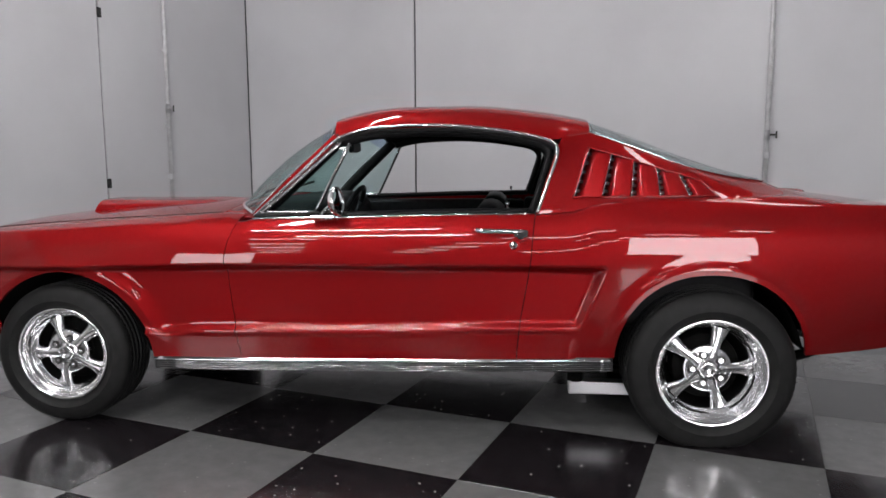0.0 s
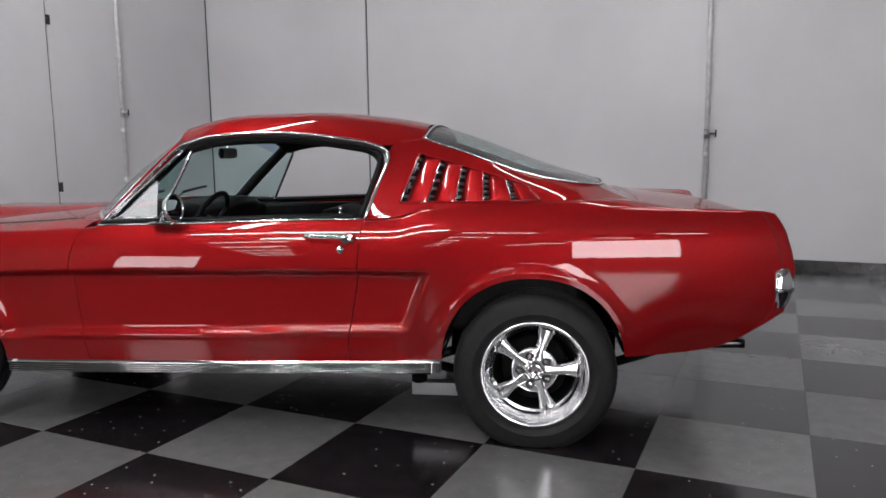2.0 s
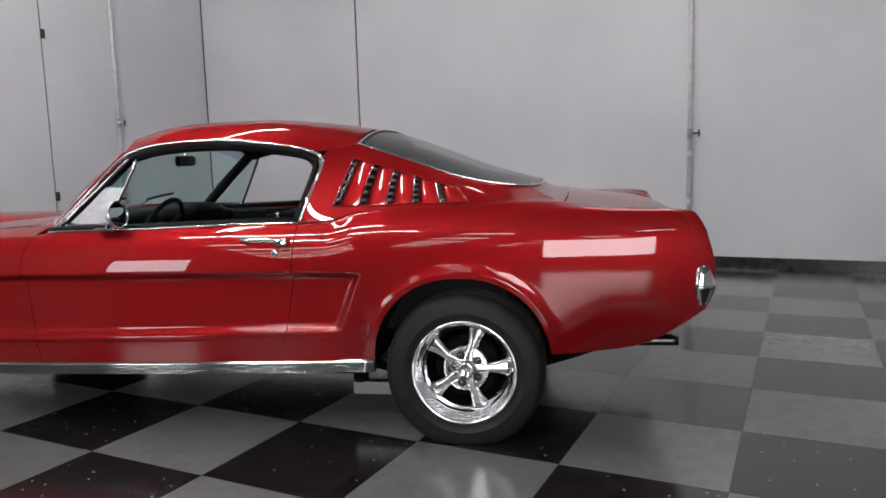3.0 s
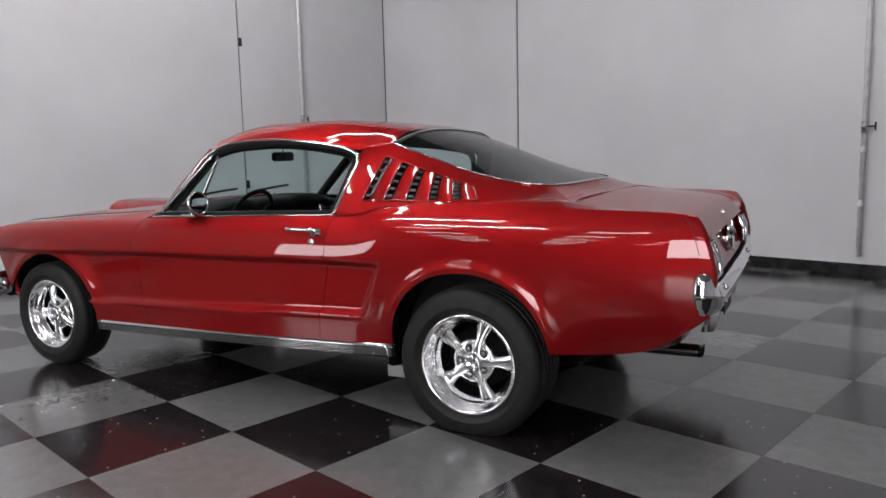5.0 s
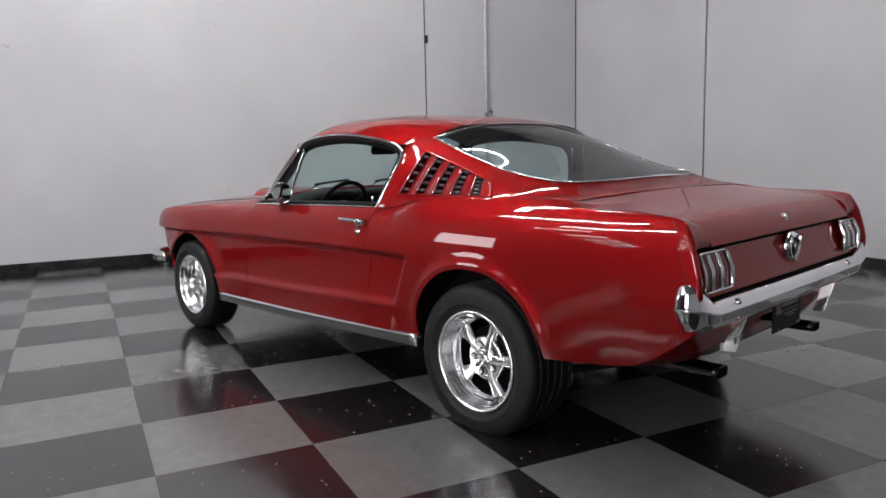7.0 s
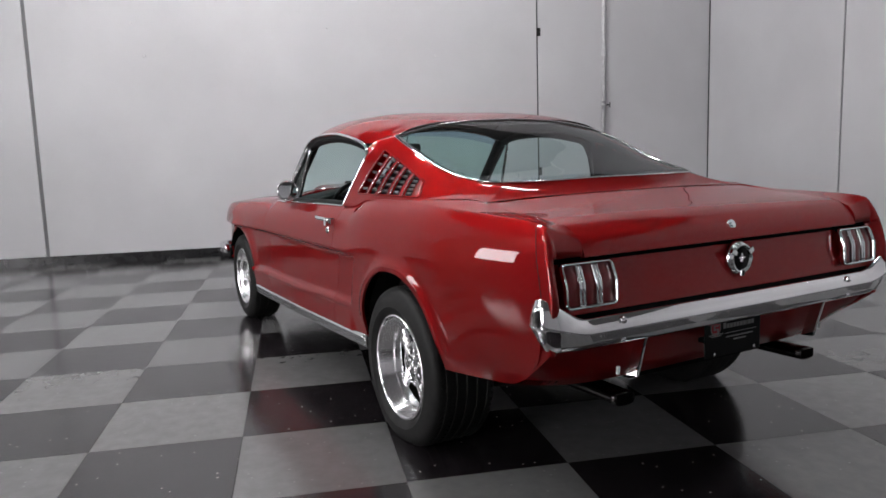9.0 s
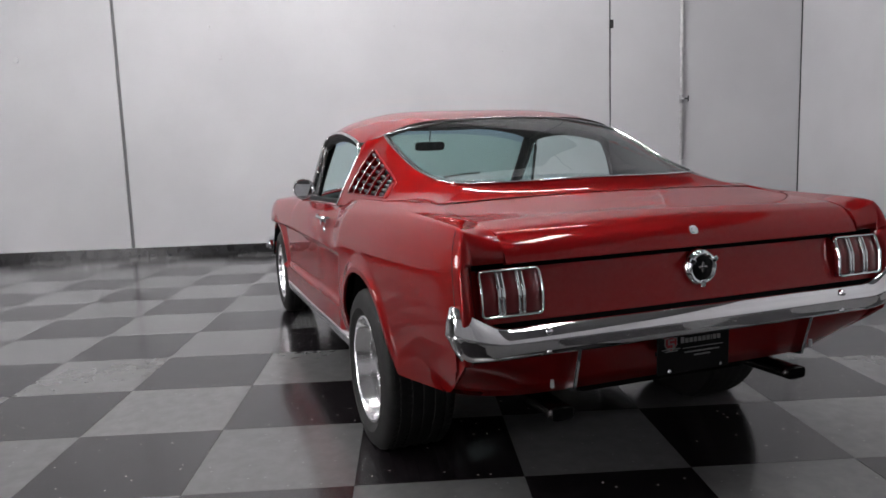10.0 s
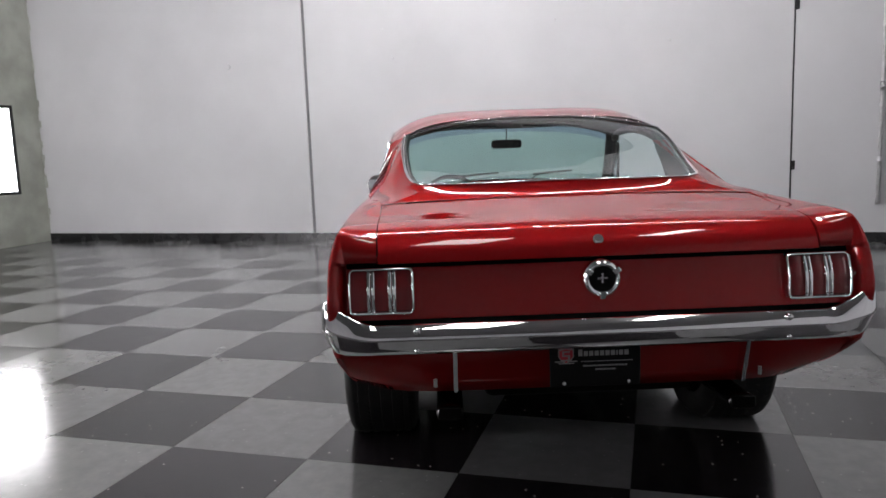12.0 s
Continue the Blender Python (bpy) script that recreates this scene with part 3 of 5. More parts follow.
# door
u = np.linspace(0, 1, 90)
xs = 0.70 + 1.245 * u
p = side_sheet(xs, lambda x, z: (GAP_R(z) + 0.0018 - 0.70) * (1 - (x - 0.70) / 1.245) + (GAP_F(z) - 0.0018 - 1.945) * ((x - 0.70) / 1.245))
edge = p[:, -1]
sill = [edge + (0, -0.006, 0.004), edge + (0, -0.016, 0.006), edge + (0, -0.05, 0.004)]
DOOR = np.concatenate([p, np.stack(sill, 1)], 1)
# rear quarter
xs = stations(-0.95, 0.70, 0.014, REAR_ARCH)
p = side_sheet(xs, lambda x, z: (GAP_R(z) - 0.0018 - 0.70) * ease(0.42, 0.70, x) + (TAIL(z) + 0.95) * (1 - ease(-0.95, -0.55, x)))
edge = p[:, -1]
inner = np.stack([edge[:, 0], QUARTER_IN_Y(edge[:, 0]), QUARTER_IN_Z(edge[:, 0])], -1)
r = np.linspace(0, 1, 14)[1:, None, None]
over = edge + (inner - edge) * np.concatenate([r, r, 1 - (1 - r) ** 1.6], -1)
QUARTER = np.concatenate([p, over.transpose(1, 0, 2)], 1)
# the rolled end of the quarter round the lamps
end = QUARTER[0]
goal = end.copy()
goal[:, 1] = np.minimum(end[:, 1], 0.770)
goal[:, 2] = np.minimum(end[:, 2], 0.852)
goal[:, 0] = np.where(end[:, 2] > 0.856, -0.950, FACE_X(goal[:, 2]) + 0.004)
low = end[:, 2] < 0.60
goal[low, 0] = end[low, 0] + 0.02
roll = []
for t in (0.07, 0.18, 0.34, 0.52, 0.72, 1.0):
    q = end + (goal - end) * np.array((t**1.3, t, t))
    q[:, 0] -= 0.052 * t * (1 - t)
    roll.append(q)
deep = roll[-1] + (0.05, 0, 0)
roll.append(deep)
QUARTER = np.concatenate([np.stack(roll[::-1]), QUARTER])

for side in (1, -1):
    turn = (lambda a: a) if side == 1 else flip_y
    seam = np.stack([np.full(40, 0.0), np.full(40, 0.0), np.linspace(0.60, 0.945, 40)], -1)
    seam[:, 0] = TAIL(seam[:, 2]) + 0.045
    seam[:, 1] = (side_y(seam[:, 0], seam[:, 2]) + 0.0004) * side
    sheet("front_fender", turn(FENDER), PAINT, car, thick=0.012)
    quarter = sheet("quarter_panel", turn(QUARTER), PAINT, car, thick=0.012)
    sweep("panel_seam", seam, oval(0.0012, 0.0012, 6), SEAL, quarter, "fine seam of the end piece")
    door = sheet("door", turn(DOOR), PAINT, car, thick=0.02)
    # bright ribbed rocker moulding
    xs = np.linspace(0.372, 2.296, 40)
    low = BASE_LINE(xs)
    path = np.stack([xs, np.full(40, 0.838 * side), low - 0.028], -1)
    sec = [(-0.03, 0.037), (-0.006, 0.036), (0.001, 0.033), (0.007, 0.027), (0.011, 0.020), (0.012, 0.015), (0.004, 0.013), (-0.03, 0.013)]
    sec = [(a * -side, b) for a, b in sec]
    rocker = sweep("rocker_moulding", path, sec, CHROME, car, "bright ribbed rocker moulding")
    sweep("ribbed_band", path, [(a * -side, b) for a, b in ((-0.03, 0.0125), (0.0045, 0.0125), (0.002, -0.026), (-0.03, -0.028))], SEAL, rocker, "dark lower band", smooth=False)
    for k in range(4):
        sweep("rib", path + (0, side * (0.0040 - 0.0006 * k), 0.0060 - 0.0092 * k), oval(0.0022, 0.0014, 6), CHROME, rocker, "thin bright rib")
    # inner well, dark
    for cx, wide, low0, high, pw in (REAR_ARCH, FRONT_ARCH):
        x = cx + (wide + 0.004) * np.cos(np.linspace(-0.02, np.pi + 0.02, 50))
        z = np.maximum(arch(x, (cx, wide + 0.004, low0 - 0.1, high + 0.1, pw)), BASE_LINE(x) + 0.01)
        g = np.stack([np.stack([x, np.full(50, y * side), z + 0.012], -1) for y in (0.84, 0.7, 0.5, 0.42)], 1)
        well = sheet("wheel_well", g, UNDER, car, "dark wheel well")
        inner = np.stack([np.stack([x, np.full(50, 0.43 * side), np.full(50, 0.26)], -1), g[:, -1] + (0, 0.01 * side, 0)], 1)
        sheet("well_wall", inner, UNDER, well)

# ---- hood, cowl, scoop
HOOD_MID = curve((2.02, 0.948), (2.3, 0.930), (2.7, 0.902), (3.0, 0.872), (3.2, 0.845), (3.34, 0.80))
xs = np.linspace(2.045, 3.34, 60)
v = np.linspace(-1, 1, 41)
half = 0.642 - 0.06 * ease(3.0, 3.3, xs)
zed = FENDER_IN_Z(xs) - 0.001
g = np.stack([np.repeat(xs[:, None], 41, 1) + 0.05 * ease(3.0, 3.34, xs)[:, None] * (1 - v**2), half[:, None] * v, zed[:, None] + (HOOD_MID(xs) - zed)[:, None] * (1 - np.abs(v) ** 2.4)], -1)
hood = sheet("hood", g, PAINT, car, thick=0.015)
# dark strips paint the shade in the gap beside the hood
for s in (1, -1):
    edge = np.stack([xs, (half + 0.003) * s, zed + 0.0015], -1)
    sweep("hood_gap_shade", edge, oval(0.0035, 0.0035, 6), SEAL, hood, "dark strip standing in for the shaded gap along the hood")
# the raised scoop: closed sides, its front mouth filled by a black sheet for shade
xs = np.linspace(2.24, 2.905, 30)
rise = curve((2.24, 0.0), (2.34, 0.014), (2.5, 0.022), (2.7, 0.036), (2.905, 0.056))(xs)
k = np.linspace(-1, 1, 33)
prof = (1 - np.abs(k) ** 5.0)
wid = 0.20 + 0.03 * (xs - 2.24)
yy = wid[:, None] * k
hz = HOOD_MID(xs)[:, None] - 0.02 * (yy / 0.64) ** 2
g = np.stack([np.repeat(xs[:, None], 33, 1), yy, hz - 0.006 + (rise[:, None] + 0.006) * prof], -1)
sheet("hood_scoop", g, PAINT, hood, "raised red hood scoop")
mouth = np.stack([g[-1] * (1, 0.97, 1) + (-0.004, 0, -0.004), np.stack([g[-1, :, 0] - 0.004, g[-1, :, 1] * 0.97, hz[-1] - 0.004], -1)], 1)
sheet("scoop_mouth_shade", mouth, SEAL, hood, "black sheet painting the shade in the scoop opening")
# cowl between the hood and the windscreen
WS_BASE = spline([(1.885, 0.705, 0.903), (1.99, 0.55, 0.930), (2.035, 0.3, 0.943), (2.045, 0, 0.947), (2.035, -0.3, 0.943), (1.99, -0.55, 0.930), (1.885, -0.705, 0.903)], 41)
g0 = np.stack([np.full(41, 2.040), np.linspace(0.642, -0.642, 41), 0.914 + 0.032 * (1 - np.abs(np.linspace(1, -1, 41)) ** 2.4)], -1)
g0[0], g0[-1] = (1.95, 0.70, 0.899), (1.95, -0.70, 0.899)
back_line = WS_BASE + (-0.05, 0, 0.004)
cow = np.stack([g0 + (0.001, 0, -0.001), g0 + (-0.004, 0, 0.001), (g0 + back_line) / 2 + (0, 0, -0.004), back_line], 1)
sheet("cowl", cow, PAINT, car, thick=0.01)
for y in (0.29, -0.22):
    path = spline([(2.005, y + 0.01, 0.955), (1.985, y - 0.04, 0.982), (1.965, y - 0.13, 0.994)], 12)
    wiper = sweep("wiper", path, oval(0.006, 0.004, 8), DARK_METAL, car, "dark wiper arm and blade")
    sweep("blade", spline([(1.972, y, 0.986), (1.962, y - 0.13, 0.998), (1.955, y - 0.27, 1.006)], 10), oval(0.004, 0.008, 6), SEAL, wiper)

# ---- roof and sail panels
RAIL_Z = curve((0.40, 1.262), (0.46, 1.250), (0.50, 1.243), (0.56, 1.236), (0.628, 1.238), (0.787, 1.262), (1.063, 1.288), (1.37, 1.279), (1.478, 1.252), (1.53, 1.236))
RAIL_Y = curve((0.40, 0.592), (0.46, 0.615), (0.51, 0.638), (0.56, 0.658), (0.61, 0.672), (0.67, 0.680), (0.76, 0.683), (1.06, 0.680), (1.4, 0.672), (1.53, 0.665))
MID_Z = curve((0.40, 1.304), (0.46, 1.322), (0.70, 1.363), (0.97, 1.386), (1.28, 1.383), (1.38, 1.375), (1.46, 1.363), (1.54, 1.343), (1.60, 1.320))


def roof_grid(drop_by=0.0):
    xs = np.linspace(0, 1, 120) ** 1.15
    v = np.linspace(-1, 1, 81)
    front, rear = 1.53 + 0.075 * (1 - v**2), 0.46
    x = rear + (front - rear) * xs[:, None]
    yr, zr, zm = RAIL_Y(np.minimum(x, 1.53)), RAIL_Z(np.minimum(x, 1.53)), MID_Z(x)
    z = zm - (zm - zr) * np.abs(v) ** 5.0
    g = np.stack([x, yr * v, z - drop_by], -1)
    skirt = ease(0.56, 0.60, g[:, -1, 0])[:, None]
    outer = g[:, -1] + skirt * (0, 0.014, -0.013)
    inner = g[:, 0] + skirt * (0, -0.014, -0.013)
    return np.concatenate([inner[:, None], g, outer[:, None]], 1)


roof_panel = sheet("roof", roof_grid(), PAINT, car)
lining = roof_grid(0.022)
lining[:, :, 1] *= 0.985
sheet("headliner", lining, BLACK, roof_panel, "black headliner", inside=np.array([1.0, 0, 3.0]))

GLASS_SIDE = [(0.46, 0.615, 1.250), (0.30, 0.622, 1.194), (0.04, 0.606, 1.103), (-0.12, 0.585, 1.066), (-0.22, 0.560, 1.052), (-0.275, 0.505, 1.046)]
GLASS_BASE = [(-0.275, 0.505, 1.046), (-0.31, 0.35, 1.046), (-0.33, 0.0, 1.050), (-0.31, -0.35, 1.046), (-0.275, -0.505, 1.046)]
NU, NV = 120, 34
low_pts = [(0.684, 0.806, 0.928), (0.55, 0.800, 0.936), (0.43, 0.788, 0.966), (0.27, 0.782, 0.977), (0.0, 0.768, 0.985), (-0.2, 0.742, 0.994), (-0.34, 0.702, 0.996), (-0.42, 0.688, 0.988)]
LOW = spline(low_pts, NU)
rail_bit = np.array([(x, float(RAIL_Y(x)), float(RAIL_Z(x))) for x in np.linspace(0.575, 0.46, 9)])
HIGH_EDGE = resample(np.concatenate([rail_bit, spline(GLASS_SIDE, 80)[1:]]), NU)
FRONT_EDGE = spline([(0.684, 0.806, 0.928), (0.655, 0.768, 1.03), (0.615, 0.722, 1.14), (0.592, 0.695, 1.205), tuple(HIGH_EDGE[0])], NV)
BACK_EDGE = spline([(-0.42, 0.688, 0.988), (-0.36, 0.60, 1.018), (-0.275, 0.505, 1.046)], NV)
SAIL = coons(LOW, HIGH_EDGE, FRONT_EDGE, BACK_EDGE, (0, 0.014, 0.009))
swell = SAIL - coons(LOW, HIGH_EDGE, FRONT_EDGE, BACK_EDGE, (0, 0, 0))
SAIL -= swell
# relaxed like a stretched skin, so that bends of its edges fade inwards
for _ in range(700):
    SAIL[1:-1, 1:-1] = 0.25 * (SAIL[2:, 1:-1] + SAIL[:-2, 1:-1]) + 0.25 * (SAIL[1:-1, 2:] + SAIL[1:-1, :-2])
SAIL += swell
# the rear part sweeps out of the quarter in a hollow curve
_v = np.linspace(0, 1, NV)[None, :]
_p = 1 + 0.75 * (1 - ease(-0.36, 0.06, SAIL[:, :1, 0]))
SAIL[..., 2] += (_v**_p - _v) * (SAIL[:, -1:, 2] - SAIL[:, :1, 2])
BACK_EDGE = SAIL[-1].copy()
# opening for the louvred vent
VENT = np.array([(0.538, 0.992), (-0.030, 0.997), (0.022, 1.055), (0.468, 1.190)])


def inside_vent(x, z, grow=0.0):
    ok = np.ones(np.shape(x), bool)
    c = VENT.mean(0)
    q = c + (VENT - c) * (1 + grow)
    for k in range(4):
        a, b = q[k], q[(k + 1) % 4]
        ok &= ((b[0] - a[0]) * (z - a[1]) - (b[1] - a[1]) * (x - a[0])) < 0
    return ok


mid = (SAIL[:-1, :-1] + SAIL[1:, 1:] + SAIL[:-1, 1:] + SAIL[1:, :-1]) / 4
HOLE = inside_vent(mid[..., 0], mid[..., 2])


def sail_y(x, z):
    d = (SAIL[..., 0] - x) ** 2 + (SAIL[..., 2] - z) ** 2
    k = np.argsort(d.ravel())[:4]
    w = 1 / (d.ravel()[k] + 1e-6)
    return float((SAIL[..., 1].ravel()[k] * w).sum() / w.sum())


def on_sail(x, z, depth=0.0):
    return (x, sail_y(x, z) - depth, z)


def vent_line(a, b, n, depth=0.0):
    return np.array([on_sail(*(VENT[a] + (VENT[b] - VENT[a]) * t), depth) for t in np.linspace(0, 1, n)])


for side in (1, -1):
    turn = (lambda a: np.asarray(a)) if side == 1 else flip_y
    sail = sheet("sail_panel", turn(SAIL), PAINT, car, "red sloping rear pillar with a louvred vent", drop=HOLE)
    inner = SAIL * (1, 0.955, 1) + (0, 0, -0.012)
    sheet("inner_trim", turn(inner), BLACK, sail, "black inner trim", drop=HOLE, inside=np.array([0.3, 3.0 * side, 1.0]))
    # vent: dark box, five red louvres, thin bright frame
    tops, lows = vent_line(3, 2, 12), vent_line(0, 1, 12)
    back = np.stack([lows + (0, -0.066, 0), (lows + tops) / 2 + (0, -0.07, 0), tops + (0, -0.066, 0)], 1)
    sheet("vent_backing", turn(back), SEAL, sail, "dark vent box")
    front = vent_line(3, 0, 12)
    sheet("vent_cheek", turn(np.stack([front, front + (0.004, -0.03, 0), front + (0.010, -0.064, 0)], 1)), PAINT, sail, "red front wall of the vent", thick=0.003)
    for k in range(5):
        a, b = (k + 0.15) / 5, (k + 1.12) / 5
        cols = []
        for t, deep in ((a, 0.045), (a + 0.010, 0.028), (a + 0.026, 0.014), (a + 0.050, 0.006), (a + 0.11, -0.003), (b - 0.040, -0.009), (b - 0.026, -0.010), (b - 0.023, -0.006), (b - 0.026, 0.004)):
            lo = VENT[0] + (VENT[1] - VENT[0]) * min(t, 1)
            hi = VENT[3] + (VENT[2] - VENT[3]) * min(t, 1)
            cols.append([on_sail(*(lo + (hi - lo) * s), deep) for s in np.linspace(0.0, 1.0, 8)])
        louvre = sheet("louvre", turn(np.array(cols)), PAINT, sail, thick=0.003)
        t = max(k, 0.02) / 5
        lo = VENT[0] + (VENT[1] - VENT[0]) * t
        hi = VENT[3] + (VENT[2] - VENT[3]) * t
        line = np.array([on_sail(*(lo + (hi - lo) * s), -0.009) for s in np.linspace(0.02, 0.98, 8)])
        sweep("bright_edge", turn(line), oval(0.0025, 0.0025, 6), CHROME, louvre, "thin bright edge")
        for s in (0.12, 0.31, 0.5, 0.69, 0.88):
            w0, w1 = max(k - 0.06, 0.01) / 5, (k + 0.18) / 5
            q0, q1 = (VENT[0] + (VENT[1] - VENT[0]) * w + (VENT[3] + (VENT[2] - VENT[3]) * w - VENT[0] - (VENT[1] - VENT[0]) * w) * s for w in (w0, w1))
            sweep("grid_bar", turn(np.array([on_sail(*q0, 0.008), on_sail(*((q0 + q1) / 2), 0.014), on_sail(*q1, 0.022)])), oval(0.0028, 0.007, 6), GRID, louvre, "dull bright inner grid bar")
    for a, b in ((0, 1), (1, 2), (2, 3), (3, 0)):
        sweep("vent_frame", turn(vent_line(a, b, 16, -0.001)), oval(0.007, 0.004, 8), PAINT, sail, "thin frame of the vent")

# ---- rear window, screen, their bright trims
gl_top = np.stack([np.full(61, 0.458), np.linspace(0.615, -0.615, 61), 0.0 * np.linspace(0, 1, 61)], -1)
gl_top[:, 2] = 1.322 - (1.322 - 1.250) * np.abs(np.linspace(1, -1, 61)) ** 2.5
base = spline(GLASS_BASE, 61)
left = spline(GLASS_SIDE, 40)[::-1]
REAR_GLASS = coons(base, gl_top, left, flip_y(left), (0, 0, 0.022))
rear_window = sheet("rear_window", REAR_GLASS, GLASS, car, "tinted green rear window glass")
for line in (left, flip_y(left), base, gl_top):
    sweep("window_trim", line + (0, 0, 0.003), oval(0.007, 0.004, 8), CHROME, rear_window, "bright window trim")
for line in (left, flip_y(left), base, gl_top):
    c = np.array([0.1, 0, 1.15])
    sweep("seal", line + (c - line) * 0.025, oval(0.008, 0.004, 8), SEAL, rear_window, "black rubber seal")
# panel between rear window and deck lid
LID_FRONT = spline([(-0.42, 0.688, 0.988), (-0.44, 0.4, 0.999), (-0.447, 0, 1.003), (-0.44, -0.4, 0.999), (-0.42, -0.688, 0.988)], 61)
sheet("deck_filler", coons(LID_FRONT, base, spline([tuple(q) for q in BACK_EDGE[::6]] + [tuple(BACK_EDGE[-1])], 20), flip_y(spline([tuple(q) for q in BACK_EDGE[::6]] + [tuple(BACK_EDGE[-1])], 20)), (0, 0, -0.013)), PAINT, car)

LID_MID = curve((-0.45, 1.002), (-0.55, 0.986), (-0.7, 0.966), (-0.82, 0.951), (-0.88, 0.935), (-0.912, 0.915), (-0.936, 0.890), (-0.950, 0.864), (-0.955, 0.849))
LID_EDGE = curve((-0.45, 0.984), (-0.42, 0.988), (-0.6, 0.964), (-0.80, 0.948), (-0.88, 0.933), (-0.912, 0.913), (-0.936, 0.888), (-0.950, 0.864), (-0.955, 0.849))
xs = np.r_[np.linspace(-0.448, -0.85, 26), np.linspace(-0.862, -0.955, 18)]
v = np.linspace(-1, 1, 51)
g = np.stack([np.repeat(xs[:, None], 51, 1), (QUARTER_IN_Y(xs) - 0.0035)[:, None] * v[None], LID_EDGE(xs)[:, None] + (LID_MID(xs) - LID_EDGE(xs))[:, None] * (1 - v**2)], -1)
g[..., 0] += 0.024 * np.abs(v) ** 3 * ease(-0.55, -0.44, xs)[:, None]
lid = sheet("deck_lid", g, PAINT, car, thick=0.02)
part("lid_lock", rod(rod(bmesh.new(), (-0.905, 0, 0.887), (-0.934, 0, 0.898), 0.020, 0.016, 24), (-0.930, 0, 0.896), (-0.939, 0, 0.8995), 0.009, n=16), ALLOY, lid, "chrome lid lock", False)

WS_TOP = np.array([(1.535 + 0.075 * (1 - v * v), 0.662 * v, float(MID_Z(1.535 + 0.075 * (1 - v * v))) - (float(MID_Z(1.535 + 0.075 * (1 - v * v))) - 1.236) * abs(v) ** 2.5 - 0.004) for v in np.linspace(1, -1, 41)])
pil = spline([(1.885, 0.705, 0.905), (1.72, 0.690, 1.07), (1.535, 0.662, 1.232)], 24)
SCREEN = coons(WS_BASE + (-0.01, 0, 0.004), WS_TOP, pil, flip_y(pil), (0.03, 0, 0.02))
windscreen = sheet("windscreen", SCREEN[:, :21], GLASS, car, "clear tinted windscreen")
sheet("sunband", SCREEN[:, 20:], BAND, windscreen, "blue tinted band along the top")
for line in (pil, flip_y(pil), WS_BASE + (-0.01, 0, 0.004), WS_TOP):
    sweep("screen_trim", line + (0.006, 0, 0.004), oval(0.009, 0.006, 8), CHROME, windscreen, "bright screen trim")

for side in (1, -1):
    turn = (lambda a: np.asarray(a)) if side == 1 else flip_y
    a_line = spline([(1.868, 0.718, 0.905), (1.70, 0.700, 1.068), (1.520, 0.672, 1.236)], 24)
    pillar = sweep("windscreen_pillar", turn(a_line), oval(0.016, 0.020, 12), PAINT, car)
    sweep("pillar_trim", turn(a_line + (-0.014, -0.024, -0.004)), oval(0.030, 0.028, 10), BLACK, pillar, "black inner pillar trim")
    # bright drip moulding round the side opening
    drip = [(1.872, 0.735, 0.905), (1.70, 0.716, 1.062), (1.53, 0.690, 1.220), (1.478, 0.688, 1.246), (1.37, 0.688, 1.272), (1.063, 0.694, 1.283), (0.787, 0.698, 1.254), (0.65, 0.700, 1.225), (0.605, 0.702, 1.200), (0.598, 0.706, 1.175), (0.640, 0.760, 1.045), (0.680, 0.806, 0.930)]
    line = spline(drip, 110)
    sweep("drip_moulding", turn(line), oval(0.009, 0.007, 8), CHROME, roof_panel, "bright drip moulding")
    sweep("drip_moulding", turn(line + (0, -0.016, -0.010)), oval(0.014, 0.012, 8), SEAL, roof_panel, "black weather seal")
    # black inner frame under the roof rail
    inn = spline([(1.50, 0.665, 1.215), (1.37, 0.662, 1.245), (1.063, 0.664, 1.258), (0.787, 0.668, 1.230), (0.66, 0.672, 1.198), (0.635, 0.68, 1.16), (0.665, 0.735, 1.03), (0.70, 0.775, 0.925)], 60)
    sweep("inner_rail", turn(inn), oval(0.016, 0.022, 10), BLACK, roof_panel, "black inner roof rail")

